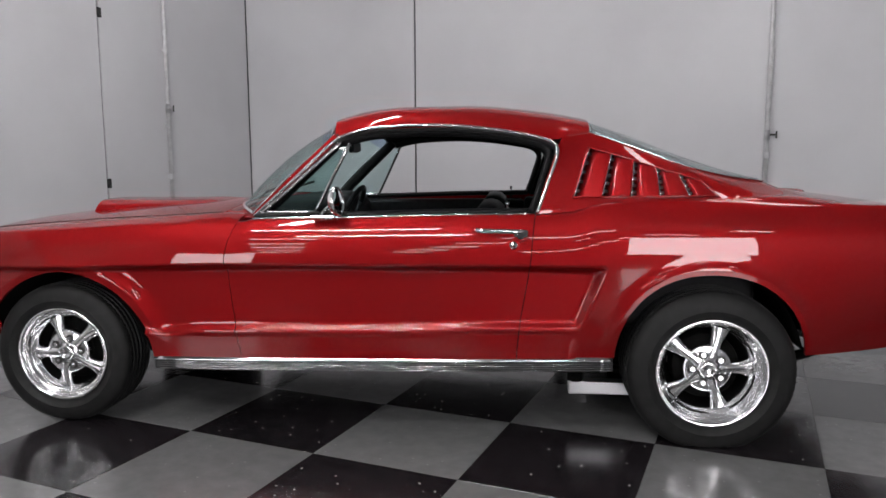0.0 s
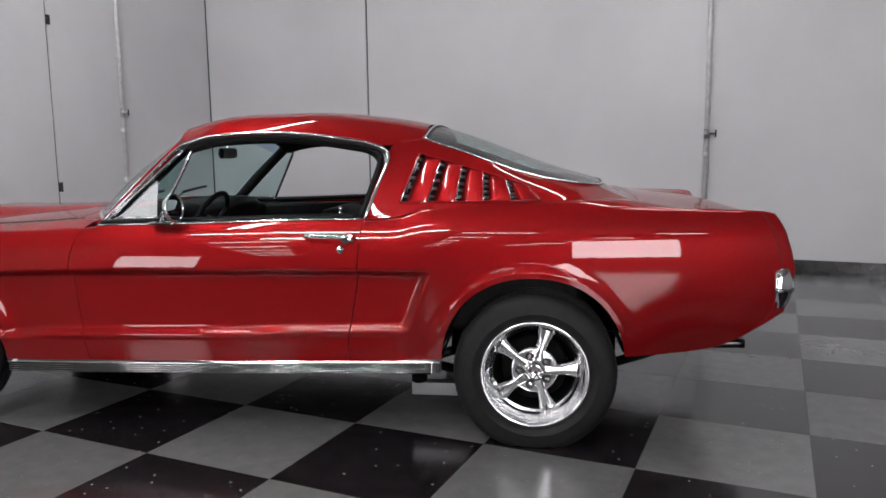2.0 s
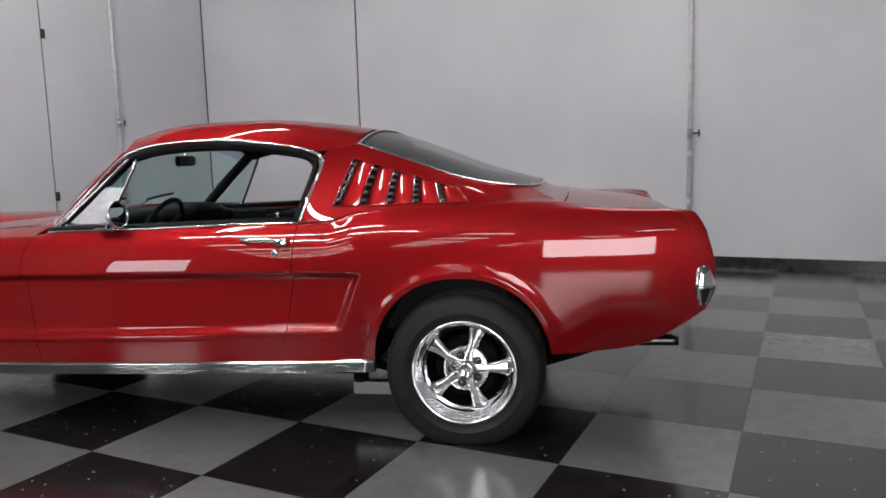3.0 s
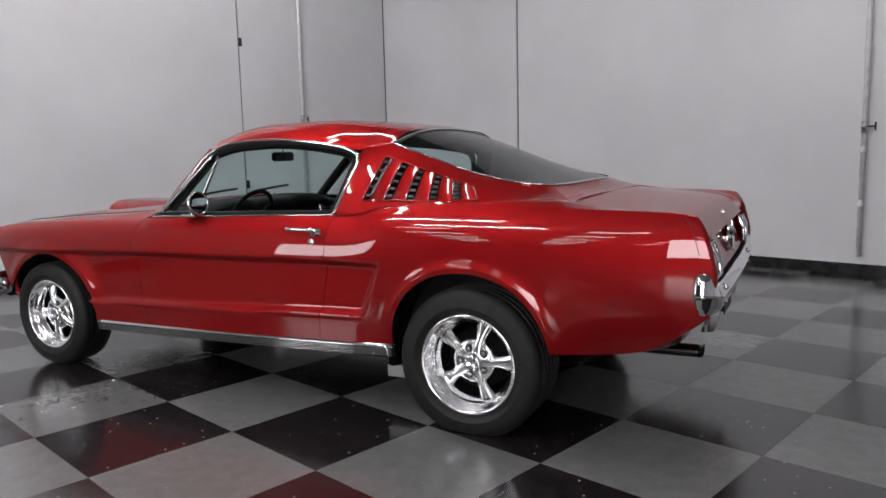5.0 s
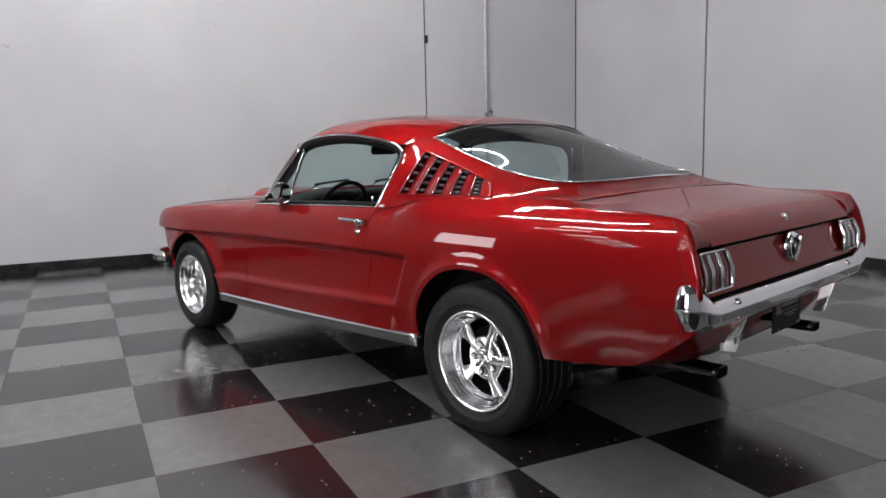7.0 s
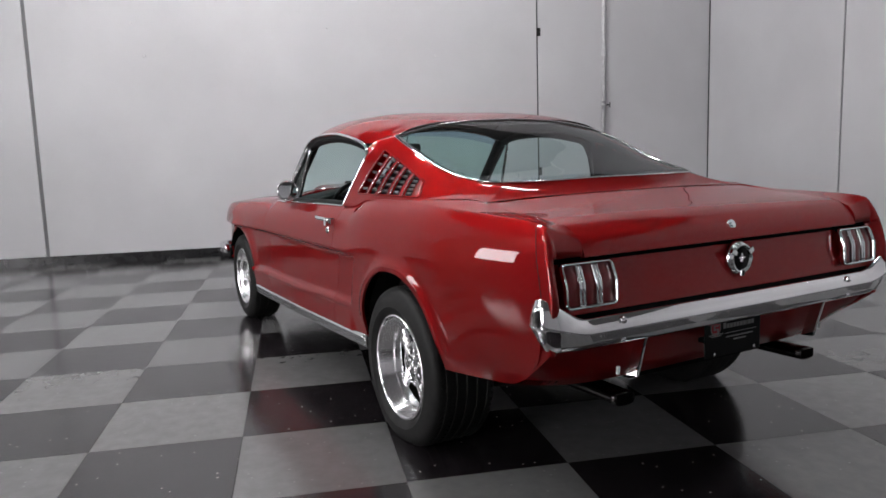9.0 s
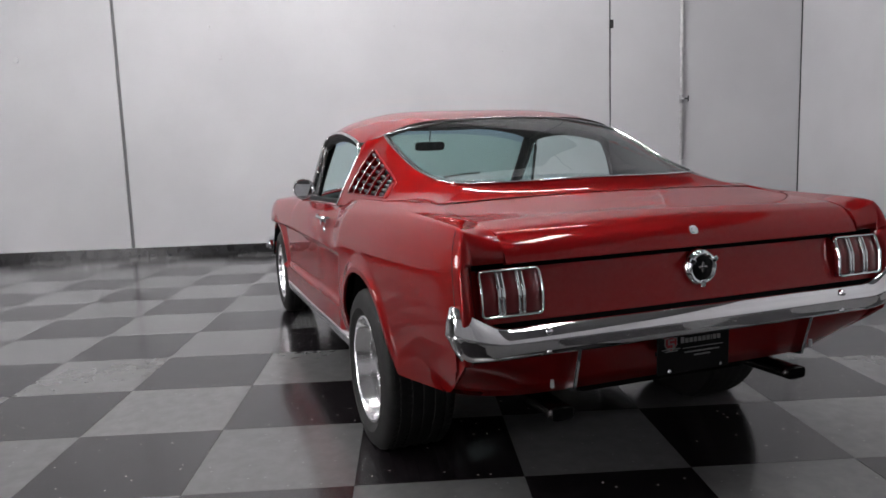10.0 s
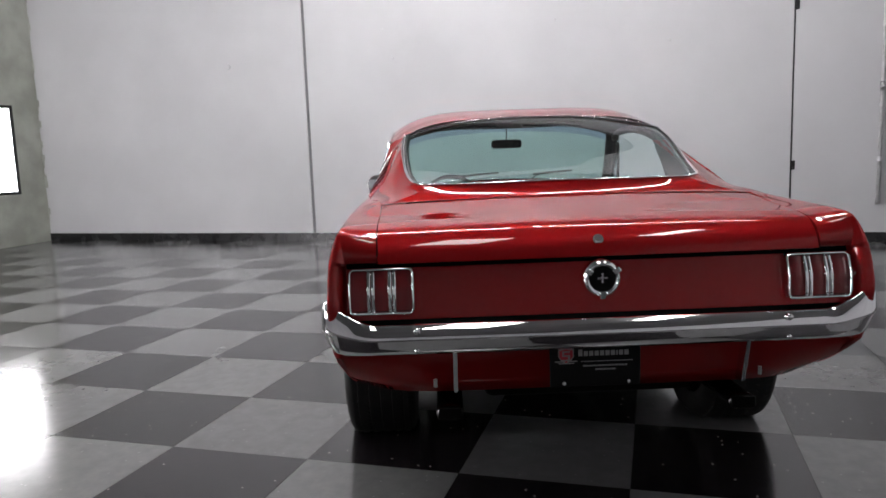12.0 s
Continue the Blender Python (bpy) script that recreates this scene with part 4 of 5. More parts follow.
# ---- door furniture, one set for each side
doors = [o for o in car.children if o.name.startswith("door")]
for door, side in zip(doors, (1, -1)):
    turn = (lambda a: np.asarray(a)) if side == 1 else flip_y
    xs = np.linspace(0.70, 1.86, 30)
    line = np.stack([xs, side_y(xs, TOP(xs) - 0.001) - 0.008, TOP(xs) + 0.006], -1)
    sweep("belt_moulding", turn(line), oval(0.010, 0.0045, 8), CHROME, door, "bright belt moulding")
    sweep("sill_cap", turn(line + (0, -0.042, 0.006)), oval(0.034, 0.015, 8), BLACK, door, "black inner sill")
    bm = bmesh.new()
    ylo, yhi = sorted((0.66 * side, 0.755 * side))
    block(bm, (0.72, ylo, 0.34), (1.90, yhi, 0.895), 0.02)
    part("door_trim_panel", bm, BLACK, door, "black vinyl inner door panel")
    sweep("armrest", turn(spline([(1.0, 0.63, 0.68), (1.2, 0.62, 0.69), (1.45, 0.63, 0.69)], 12)), oval(0.035, 0.025, 10), BLACK, door, "black armrest")
    sweep("trim_strip", turn(spline([(0.76, 0.655, 0.80), (1.3, 0.655, 0.80), (1.82, 0.655, 0.80)], 12)), oval(0.004, 0.006, 8), CHROME, door, "bright trim strip")
    part("lock_knob", rod(rod(bmesh.new(), (0.80, 0.735 * side, 0.90), (0.80, 0.735 * side, 0.955), 0.005, n=10), (0.80, 0.735 * side, 0.955), (0.80, 0.735 * side, 0.97), 0.008, n=10), CHROME, door, "chrome lock knob", True)
    # pull handle with push button
    y0 = float(side_y(np.array([0.85]), np.array([0.86]))[0])
    hx = spline([(0.925, y0 + 0.008, 0.862), (0.91, y0 + 0.03, 0.863), (0.83, y0 + 0.037, 0.862), (0.745, y0 + 0.03, 0.860), (0.727, y0 + 0.006, 0.858)], 20)
    handle = sweep("door_handle", turn(hx), oval(0.007, 0.010, 10), CHROME, door, "chrome pull handle")
    bm = rod(bmesh.new(), (0.745, (y0 + 0.0) * side, 0.846), (0.745, (y0 + 0.045) * side, 0.846), 0.014, n=20)
    block(bm, (0.716, min(y0 * side, (y0 + 0.03) * side), 0.838), (0.771, max(y0 * side, (y0 + 0.03) * side), 0.868), 0.006)
    part("push_button", bm, CHROME, handle, "chrome push button")
    y1 = float(side_y(np.array([0.773]), np.array([0.805]))[0])
    part("door_lock", rod(rod(bmesh.new(), (0.773, (y1 - 0.004) * side, 0.806), (0.773, (y1 + 0.007) * side, 0.806), 0.018, 0.015, n=24), (0.773, (y1 + 0.005) * side, 0.806), (0.773, (y1 + 0.01) * side, 0.806), 0.007, n=12), CHROME, door, "round chrome key lock", True)
    # vent window: bright frame and small pane
    tri = [(1.615, 0.722, 0.912), (1.465, 0.685, 1.212), (1.82, 0.73, 0.935), (1.52, 0.690, 1.205)]
    bar = sweep("vent_window_frame", turn(spline([tri[0], tri[1]], 8)), oval(0.010, 0.008, 8), CHROME, door, "bright vent window bar")
    sweep("vent_window_edge", turn(spline([(1.83, 0.735, 0.925), (1.66, 0.708, 1.075), (1.50, 0.688, 1.215)], 12)), oval(0.014, 0.008, 8), CHROME, bar, "bright sloping vent frame")
    sweep("vent_window_foot", turn(spline([(1.60, 0.722, 0.918), (1.84, 0.736, 0.918)], 6)), oval(0.008, 0.012, 8), CHROME, bar, "bright lower vent frame")
    pane = np.array([[(1.80, 0.728, 0.925), (1.62, 0.72, 0.925)], [(1.50, 0.688, 1.20), (1.478, 0.686, 1.20)]])
    sheet("vent_pane", turn(pane), GLASS, bar, "small vent window pane")

# round chrome door mirror, on the driver's side alone
bm = bmesh.new()
block(bm, (1.50, 0.79, 0.905), (1.60, 0.845, 0.918), 0.005)
mirror = part("door_mirror", bm, CHROME, doors[0], "round chrome door mirror")
sweep("mirror_stalk", spline([(1.56, 0.805, 0.915), (1.545, 0.812, 0.935), (1.505, 0.826, 0.967)], 10), oval(0.012, 0.008, 10), CHROME, mirror)
aim = Matrix.Translation((1.487, 0.832, 0.975)) @ Euler((radians(-6), 0, radians(-99))).to_matrix().to_4x4()
v, f = lathe_data("mirror_head", [(0.0, 0.035), (0.03, 0.032), (0.05, 0.022), (0.058, 0.008), (0.060, 0.0), (0.056, -0.004), (0.053, -0.003)], CHROME, 40)
turn_ring = lathe_data("mirror_ring", [(0.0585, 0.004), (0.0615, 0.0), (0.060, -0.006), (0.055, -0.0075), (0.052, -0.004), (0.0525, -0.001)], ALLOY, 40)
mesh_object("mirror_ring", [aim @ Vector(a) for a in turn_ring[0]], turn_ring[1], ALLOY, mirror, "bright mirror ring", True)
mesh_object("mirror_head", [aim @ Vector(a) for a in v], f, CHROME, mirror, "chrome mirror shell", True)
v, f = lathe_data("mirror_glass", [(0.0, -0.0075), (0.02, -0.0070), (0.04, -0.0052), (0.054, -0.003)], MIRROR, 40)
mesh_object("mirror_glass", [aim @ Vector(a) for a in v], f, MIRROR, mirror, "round mirror glass", True)

# ---- rear face
zs = np.linspace(0.655, 0.868, 16)
ys = np.linspace(-0.775, 0.775, 61)
g = np.stack([np.repeat(FACE_X(zs)[:, None], 61, 1) + 0.008 * (np.abs(ys) / 0.775) ** 2.2, np.repeat(ys[None], 16, 0), np.repeat(zs[:, None], 61, 1)], -1)
rear_panel = sheet("rear_panel", g, PAINT, car, "flat red panel between the tail lamps")
# black strips paint the shade under the lid lip and above the bumper
for z0, z1, wide in ((0.832, 0.853, 0.768), (0.630, 0.680, 0.775)):
    yy = np.linspace(-wide, wide, 61)
    g = np.stack([np.stack([np.full(61, float(FACE_X(z)) - 0.004) + 0.008 * (np.abs(yy) / 0.775) ** 2.2, yy, np.full(61, z)], -1) for z in (z0, (z0 + z1) / 2, z1)], 1)
    sheet("shade_strip", g, SHADE_GAP, rear_panel, "black strip standing in for the shade along the panel")
# valance under the bumper
ys = np.linspace(-1, 1, 81)
END_X = curve((0.395, -0.68), (0.44, -0.785), (0.488, -0.855), (0.56, -0.925), (0.62, -0.94), (0.66, -0.945))
rows = []
for z, x in ((0.66, -0.915), (0.62, -0.914), (0.58, -0.910), (0.54, -0.900), (0.50, -0.884), (0.455, -0.866), (0.408, -0.846)):
    zz = z - 0.006 * np.abs(ys) ** 4
    wide = float(side_y(np.array([-0.80]), np.array([z]))[0]) - 0.006
    rows.append(np.stack([x + (END_X(zz) - x) * np.abs(ys) ** 7, ys * wide, zz], -1))
rows.append(rows[-1] + (0.05, 0, 0.006))
sheet("rear_valance", np.stack(rows, 1), PAINT, car, thick=0.01)


def tail_lamp(side):
    """Three red bars in bright bezels, bent outwards at mid height."""
    y0, y1, z0, z1 = 0.567, 0.757, 0.703, 0.832
    zm = (z0 + z1) / 2 + 0.005

    def at(y, z, out):
        bend = 0.012 * (1 - abs(z - zm) / ((z1 - z0) / 2))
        return (float(FACE_X(z)) - 0.002 + 0.007 * (y / 0.757) ** 2 - out - bend, y * side, z)

    zz = np.linspace(z0, z1, 9)
    back = np.array([[at(y, z, 0.004) for z in zz] for y in np.linspace(y0, y1, 9)])
    lamp = sheet("tail_lamp", back, SEAL, car, "tail lamp of three red bars in chrome bezels")
    step = (y1 - y0) / 3
    for k in range(3):
        a, b = y0 + k * step, y0 + (k + 1) * step
        lens = np.array([[at(a + 0.004 + (b - a - 0.008) * t, z, 0.008 + 0.006 * math.sin(math.pi * t)) for z in np.linspace(z0 + 0.006, z1 - 0.006, 9)] for t in np.linspace(0, 1, 7)])
        sheet("lens", lens, LENS, lamp, "ribbed red lens")
    for k in (1, 2):
        for d in (-0.0065, 0.0065):
            y = y0 + k * step + d
            bar = np.array([at(y, z, 0.016) for z in np.r_[np.linspace(z0, zm, 6), np.linspace(zm, z1, 6)[1:]]])
            sweep("bezel_bar", bar, oval(0.0030, 0.006, 8), CHROME, lamp, "thin chrome bezel bar", up=(0, 1, 0))
    c = 0.014
    loop = []
    for cy, cz, a0 in ((y1 - c, z1 - c, 0), (y0 + c, z1 - c, 90), (y0 + c, z0 + c, 180), (y1 - c, z0 + c, 270)):
        loop += [at(cy + c * math.cos(radians(a0 + q)), cz + c * math.sin(radians(a0 + q)), 0.015) for q in (0, 30, 60, 90)]
        if a0 in (90, 270):
            loop.append(at(y0 if a0 == 90 else y1, zm, 0.015))
    sweep("bezel_frame", np.array(loop), oval(0.0050, 0.013, 8), CHROME, lamp, "chrome bezel frame with rounded corners", up=(1, 0, 0), closed=True)
    return lamp


tail_lamp(1)
tail_lamp(-1)

# fuel cap: ringed chrome cap with three ears and a dark middle
cap_to = Matrix.Translation((-0.950, -0.004, 0.781)) @ Euler((0, 0, radians(90))).to_matrix().to_4x4()


def turned(name, profile, mat, parent, label, m, n=48):
    v, f = lathe_data(name, profile, mat, n)
    return mesh_object(name, [m @ Vector(a) for a in v], f, mat, parent, label, True)


cap = turned("fuel_cap", [(0.0, -0.01), (0.056, -0.01), (0.060, 0.0), (0.058, 0.014), (0.050, 0.024), (0.042, 0.026), (0.040, 0.020), (0.0, 0.020)], CHROME, car, "round chrome fuel cap with a dark centre", cap_to)
turned("cap_ring", [(0.052, 0.0245), (0.050, 0.028), (0.045, 0.0285), (0.043, 0.0255)], CHROME, cap, "", cap_to)
turned("cap_centre", [(0.0, 0.0235), (0.039, 0.0225), (0.040, 0.018)], PLATE, cap, "black cap centre", cap_to)
for k in range(3):
    a = radians(210 + 120 * k)
    bm = bmesh.new()
    block(bm, (0.036, -0.009, 0.016), (0.061, 0.009, 0.031), 0.003)
    bmesh.ops.transform(bm, matrix=cap_to @ Euler((radians(-90), 0, 0)).to_matrix().to_4x4() @ Euler((0, 0, a)).to_matrix().to_4x4(), verts=bm.verts)
    part("cap_ear", bm, CHROME, cap, "chrome ear")
bm = bmesh.new()
block(bm, (-0.976, -0.020, 0.780), (-0.9725, 0.012, 0.787), 0.002)
block(bm, (-0.976, -0.008, 0.768), (-0.9725, 0.0, 0.799), 0.002)
part("cap_badge", bm, CHROME, cap, "small bright badge shape")

# rear bumper: bar with a ridge, its wings rising round both corners
plan = [(-0.918, 0.850), (-0.945, 0.852), (-0.975, 0.843), (-1.000, 0.812), (-1.010, 0.755), (-1.014, 0.6), (-1.019, 0.3), (-1.021, 0.0)]
plan = plan + [(x, -y) for x, y in plan[-2::-1]]
line = spline([(x, y, 0.0) for x, y in plan], 170)
rings = []
tang = np.gradient(line, axis=0)
tang /= np.linalg.norm(tang, axis=1)[:, None]
out = np.stack([tang[:, 1], -tang[:, 0], 0 * tang[:, 0]], -1)
if out[85][0] > 0:
    out = -out
along = np.r_[0, np.cumsum(np.linalg.norm(np.diff(line, axis=0), axis=1))]
for c, o, d in zip(line, out, np.minimum(along, along[-1] - along)):
    e = 1 - float(ease(0.04, 0.235, d))
    blunt = 0.016 * max(0.0, 1 - d / 0.03) ** 2
    top, ridge, bot = 0.668 + 0.074 * e - blunt, 0.628 + 0.030 * e, 0.574 - 0.004 * e + blunt
    sec = [(-0.050 + 0.014 * e, top - 0.006), (-0.034 + 0.014 * e, top), (-0.026 + 0.014 * e, top - 0.004), (-0.012 + 0.008 * e, (top + ridge) / 2), (-0.004 + 0.002 * e, ridge + 0.010), (0.0, ridge), (-0.001, ridge - 0.006), (-0.004 - 0.002 * e, ridge - 0.014), (-0.006 - 0.012 * e, (ridge + bot) / 2), (-0.012 - 0.022 * e, bot + 0.012), (-0.022 - 0.026 * e, bot + 0.002), (-0.034 - 0.026 * e, bot), (-0.046 - 0.020 * e, bot + 0.006), (-0.040 - 0.004 * e, ridge)]
    rings.append([c + o * p + np.array((0, 0, q)) for p, q in sec])
rings = np.array(rings)
n, k = rings.shape[:2]
faces = [(i * k + j, i * k + (j + 1) % k, (i + 1) * k + (j + 1) % k, (i + 1) * k + j) for i in range(n - 1) for j in range(k)] + [tuple(range(k))[::-1], tuple((n - 1) * k + j for j in range(k))]
bumper = mesh_object("rear_bumper", rings.reshape(-1, 3), faces, CHROME, car, "wraparound chrome rear bumper", True)
bm = bmesh.new()
bm.from_mesh(bumper.data)
bmesh.ops.recalc_face_normals(bm, faces=bm.faces)
bm.to_mesh(bumper.data)
bm.free()
for y in (0.56, -0.56):
    x = float(np.interp(abs(y), [0, 0.25, 0.5, 0.68], [-1.010, -1.008, -1.004, -1.001]))
    part("bumper_bolt", rod(bmesh.new(), (x + 0.006, y, 0.648), (x - 0.008, y, 0.652), 0.013, 0.009, 16), CHROME, bumper, "chrome bolt head", True)
    part("bumper_bolt", rod(bmesh.new(), (x + 0.008, y, 0.590), (x - 0.006, y, 0.589), 0.010, 0.007, 16), CHROME, bumper, "chrome bolt head", True)
for s in (1, -1):
    bm = bmesh.new()
    prof = [(-0.972, 0.597), (-0.992, 0.586), (-0.950, 0.436), (-0.898, 0.430), (-0.950, 0.597)]
    a = [bm.verts.new((x, 0.441 * s, z)) for x, z in prof]
    b = [bm.verts.new((x, 0.454 * s, z)) for x, z in prof]
    for k in range(5):
        bm.faces.new((a[k], a[(k + 1) % 5], b[(k + 1) % 5], b[k]))
    bm.faces.new(a)
    bm.faces.new(b[::-1])
    bmesh.ops.bevel(bm, geom=list(bm.edges), offset=0.003, segments=2, affect="EDGES")
    part("bumper_guard", bm, CHROME, bumper, "slim dull chrome bumper guard")
    part("guard_bolt", rod(bmesh.new(), (-0.925, 0.51 * s, 0.450), (-0.925, 0.51 * s, 0.475), 0.006, n=8), STEEL, bumper)

# show plate under the bumper: a shield and bars for lettering
plate = part("number_plate", block(bmesh.new(), (-0.9640, -0.122, 0.446), (-0.9580, 0.158, 0.594), 0.003), PLATE, car, "black show plate with a shield and pale bars")


def flat_shape(name, outline, x, mat, label):
    """A thin raised shape on the plate, from pairs y, z."""
    bm = bmesh.new()
    got = bm.faces.new([bm.verts.new((x, y, z)) for y, z in outline])
    ext = bmesh.ops.extrude_face_region(bm, geom=[got])
    bmesh.ops.translate(bm, vec=(0.002, 0, 0), verts=[q for q in ext["geom"] if isinstance(q, bmesh.types.BMVert)])
    return part(name, bm, mat, plate, label)


def shield_line(grow):
    return [(0.108 + y * grow, 0.545 + z * grow) for y, z in ((0.024, 0.020), (0.012, 0.021), (0.0, 0.025), (-0.012, 0.021), (-0.024, 0.020), (-0.024, -0.004), (-0.014, -0.018), (0.0, -0.027), (0.014, -0.018), (0.024, -0.004))]


flat_shape("shield", shield_line(1.0), -0.9654, PRINT, "pale shield outline")
flat_shape("shield_field", shield_line(0.84), -0.9664, PRINT_RED, "red shield field")
bm = bmesh.new()
for y0, y1, z0, z1 in ((0.096, 0.120, 0.556, 0.560), (0.114, 0.120, 0.546, 0.558), (0.096, 0.120, 0.543, 0.547), (0.096, 0.102, 0.531, 0.545), (0.096, 0.120, 0.529, 0.533)):
    block(bm, (-0.9682, y0, z0), (-0.9664, y1, z1))
part("shield_bars", bm, PRINT, plate, "pale bars on the shield")
bm = bmesh.new()
for y0, y1, z in ((0.142, 0.112, 0.526), (0.104, 0.074, 0.526), (0.132, 0.108, 0.520), (0.108, 0.084, 0.520)):
    block(bm, (-0.9682, y1, z), (-0.9664, y0, z + 0.003))
part("ribbon", bm, PRINT, plate, "pale ribbon under the shield")
bm = bmesh.new()
y = 0.070
for k in range(10):
    w = 0.0125 if k != 7 else 0.004
    block(bm, (-0.9655, y - w, 0.5425), (-0.9638, y, 0.5625 if k == 0 else 0.5575))
    y -= w + 0.0042
part("print_line", bm, PRINT, plate, "line of pale marks for lettering")
rng = random.Random(8)
for z, a, b, h in ((0.524, 0.062, -0.098, 0.0022), (0.509, 0.055, -0.080, 0.0042), (0.497, 0.018, -0.045, 0.0042)):
    bm, y = bmesh.new(), a
    while y > b:
        w = rng.uniform(0.005, 0.012)
        block(bm, (-0.9655, max(b, y - w), z), (-0.9638, y, z + h))
        y -= w + 0.0016
    part("print_line", bm, PRINT, plate, "thin line of marks for small lettering")
for y in (0.115, -0.085):
    for z in (0.580, 0.458):
        part("plate_screw", rod(bmesh.new(), (-0.9640, y, z), (-0.9680, y, z), 0.006, n=12), CHROME, plate, "small chrome screw")
part("plate_bracket", block(bmesh.new(), (-0.956, -0.10, 0.49), (-0.90, 0.12, 0.505)), UNDER, car, "dark plate bracket")

# ---- exhaust tips, traction bar, underbody
for s in (1, -1):
    tip = sweep("exhaust_tip", spline([(-0.60, 0.462 * s, 0.352), (-0.76, 0.464 * s, 0.353), (-0.91, 0.467 * s, 0.355)], 14), [(0.043 * math.copysign(abs(math.cos(q)) ** 0.6, math.cos(q)), 0.023 * math.copysign(abs(math.sin(q)) ** 0.75, math.sin(q))) for q in np.linspace(0, 2 * math.pi, 21)[:-1]], EXHAUST, car, "flat oval smoked chrome exhaust tip")
    # black plate on the closed end paints the shade inside the tip
    part("tip_mouth", block(bmesh.new(), (-0.9125, 0.467 * s - 0.036, 0.338), (-0.9105, 0.467 * s + 0.036, 0.372)), SHADE_GAP, tip, "black plate painting the shaded mouth of the tip")
    sweep("exhaust_pipe", spline([(1.7, 0.25 * s, 0.20), (0.6, 0.30 * s, 0.19), (0.25, 0.34 * s, 0.30), (-0.1, 0.40 * s, 0.44), (-0.4, 0.45 * s, 0.40), (-0.62, 0.462 * s, 0.362)], 40), oval(0.024, 0.024, 12), DARK_METAL, car, "dark exhaust pipe")
    bm = bmesh.new()
    ya, yb = sorted((0.56 * s, 0.62 * s))
    block(bm, (0.22, ya, 0.125), (0.53, yb, 0.182), 0.004)
    bar = part("traction_bar", bm, STEEL, car, "bare steel traction bar ahead of the rear wheel")
    part("snubber", rod(bmesh.new(), (0.50, 0.59 * s, 0.18), (0.50, 0.59 * s, 0.25), 0.035, n=16), UNDER, bar, "black rubber snubber")
    sweep("leaf_spring", spline([(0.62, 0.55 * s, 0.30), (0.3, 0.55 * s, 0.22), (0.0, 0.55 * s, 0.20), (-0.4, 0.55 * s, 0.29), (-0.7, 0.55 * s, 0.40)], 24), [(-0.03, -0.012), (0.03, -0.012), (0.03, 0.012), (-0.03, 0.012)], UNDER, car, "dark leaf spring")
bm = bmesh.new()
block(bm, (0.42, -0.80, 0.275), (2.28, 0.80, 0.325))
block(bm, (-0.79, -0.56, 0.42), (0.42, 0.56, 0.48))
block(bm, (-0.80, -0.35, 0.36), (-0.45, 0.35, 0.46), 0.03)
block(bm, (2.28, -0.42, 0.24), (3.1, 0.42, 0.42), 0.02)
block(bm, (1.2, -0.12, 0.17), (2.6, 0.12, 0.30), 0.03)
part("underbody", bm, UNDER, car, "dark underbody with floor pan and fuel tank")
axle = rod(bmesh.new(), (0, -0.62, 0.30), (0, 0.62, 0.30), 0.045, n=16)
bmesh.ops.create_uvsphere(axle, u_segments=20, v_segments=12, radius=0.14, matrix=Matrix.Translation((0, 0, 0.30)))
part("rear_axle", axle, UNDER, car, "dark rear axle", True)

# ---- front end, out of the camera's sight but for its edge
ys = np.linspace(-0.72, 0.72, 41)
rows = [np.stack([3.36 - 0.14 * (np.abs(ys) / 0.72) ** 2 - b, ys, np.full(41, z)], -1) for z, b in ((0.79, 0.0), (0.74, -0.01), (0.60, 0.04), (0.50, 0.06), (0.42, 0.10))]
sheet("front_panel", np.stack(rows, 1), PAINT, car)
sheet("grille", np.stack([np.stack([3.375 - 0.1 * (ys / 0.72) ** 2, ys * 0.62, np.full(41, z)], -1) for z in (0.62, 0.68, 0.74)], 1), SEAL, car, "dark grille mesh")
for s in (1, -1):
    lamp_to = Matrix.Translation((3.27, 0.63 * s, 0.68)) @ Euler((0, 0, radians(-90))).to_matrix().to_4x4()
    head = turned("headlamp", [(0.105, -0.02), (0.11, 0.0), (0.10, 0.014), (0.09, 0.012)], CHROME, car, "round headlamp in a bright ring", lamp_to, 32)
    turned("lens", [(0.0, 0.018), (0.05, 0.016), (0.09, 0.006)], MIRROR, head, "clear lens", lamp_to, 32)
fplan = [(3.06, 0.852), (3.13, 0.866), (3.24, 0.86), (3.34, 0.80), (3.42, 0.6), (3.45, 0.3), (3.46, 0.0)]
fplan = fplan + [(x, -y) for x, y in fplan[-2::-1]]
sweep("front_bumper", spline([(x, y, 0.478) for x, y in fplan], 90), [(-0.016, -0.034), (0.0, -0.033), (0.007, -0.024), (0.011, 0.0), (0.007, 0.024), (0.0, 0.033), (-0.016, 0.034)], CHROME, car, "slim chrome front bumper")

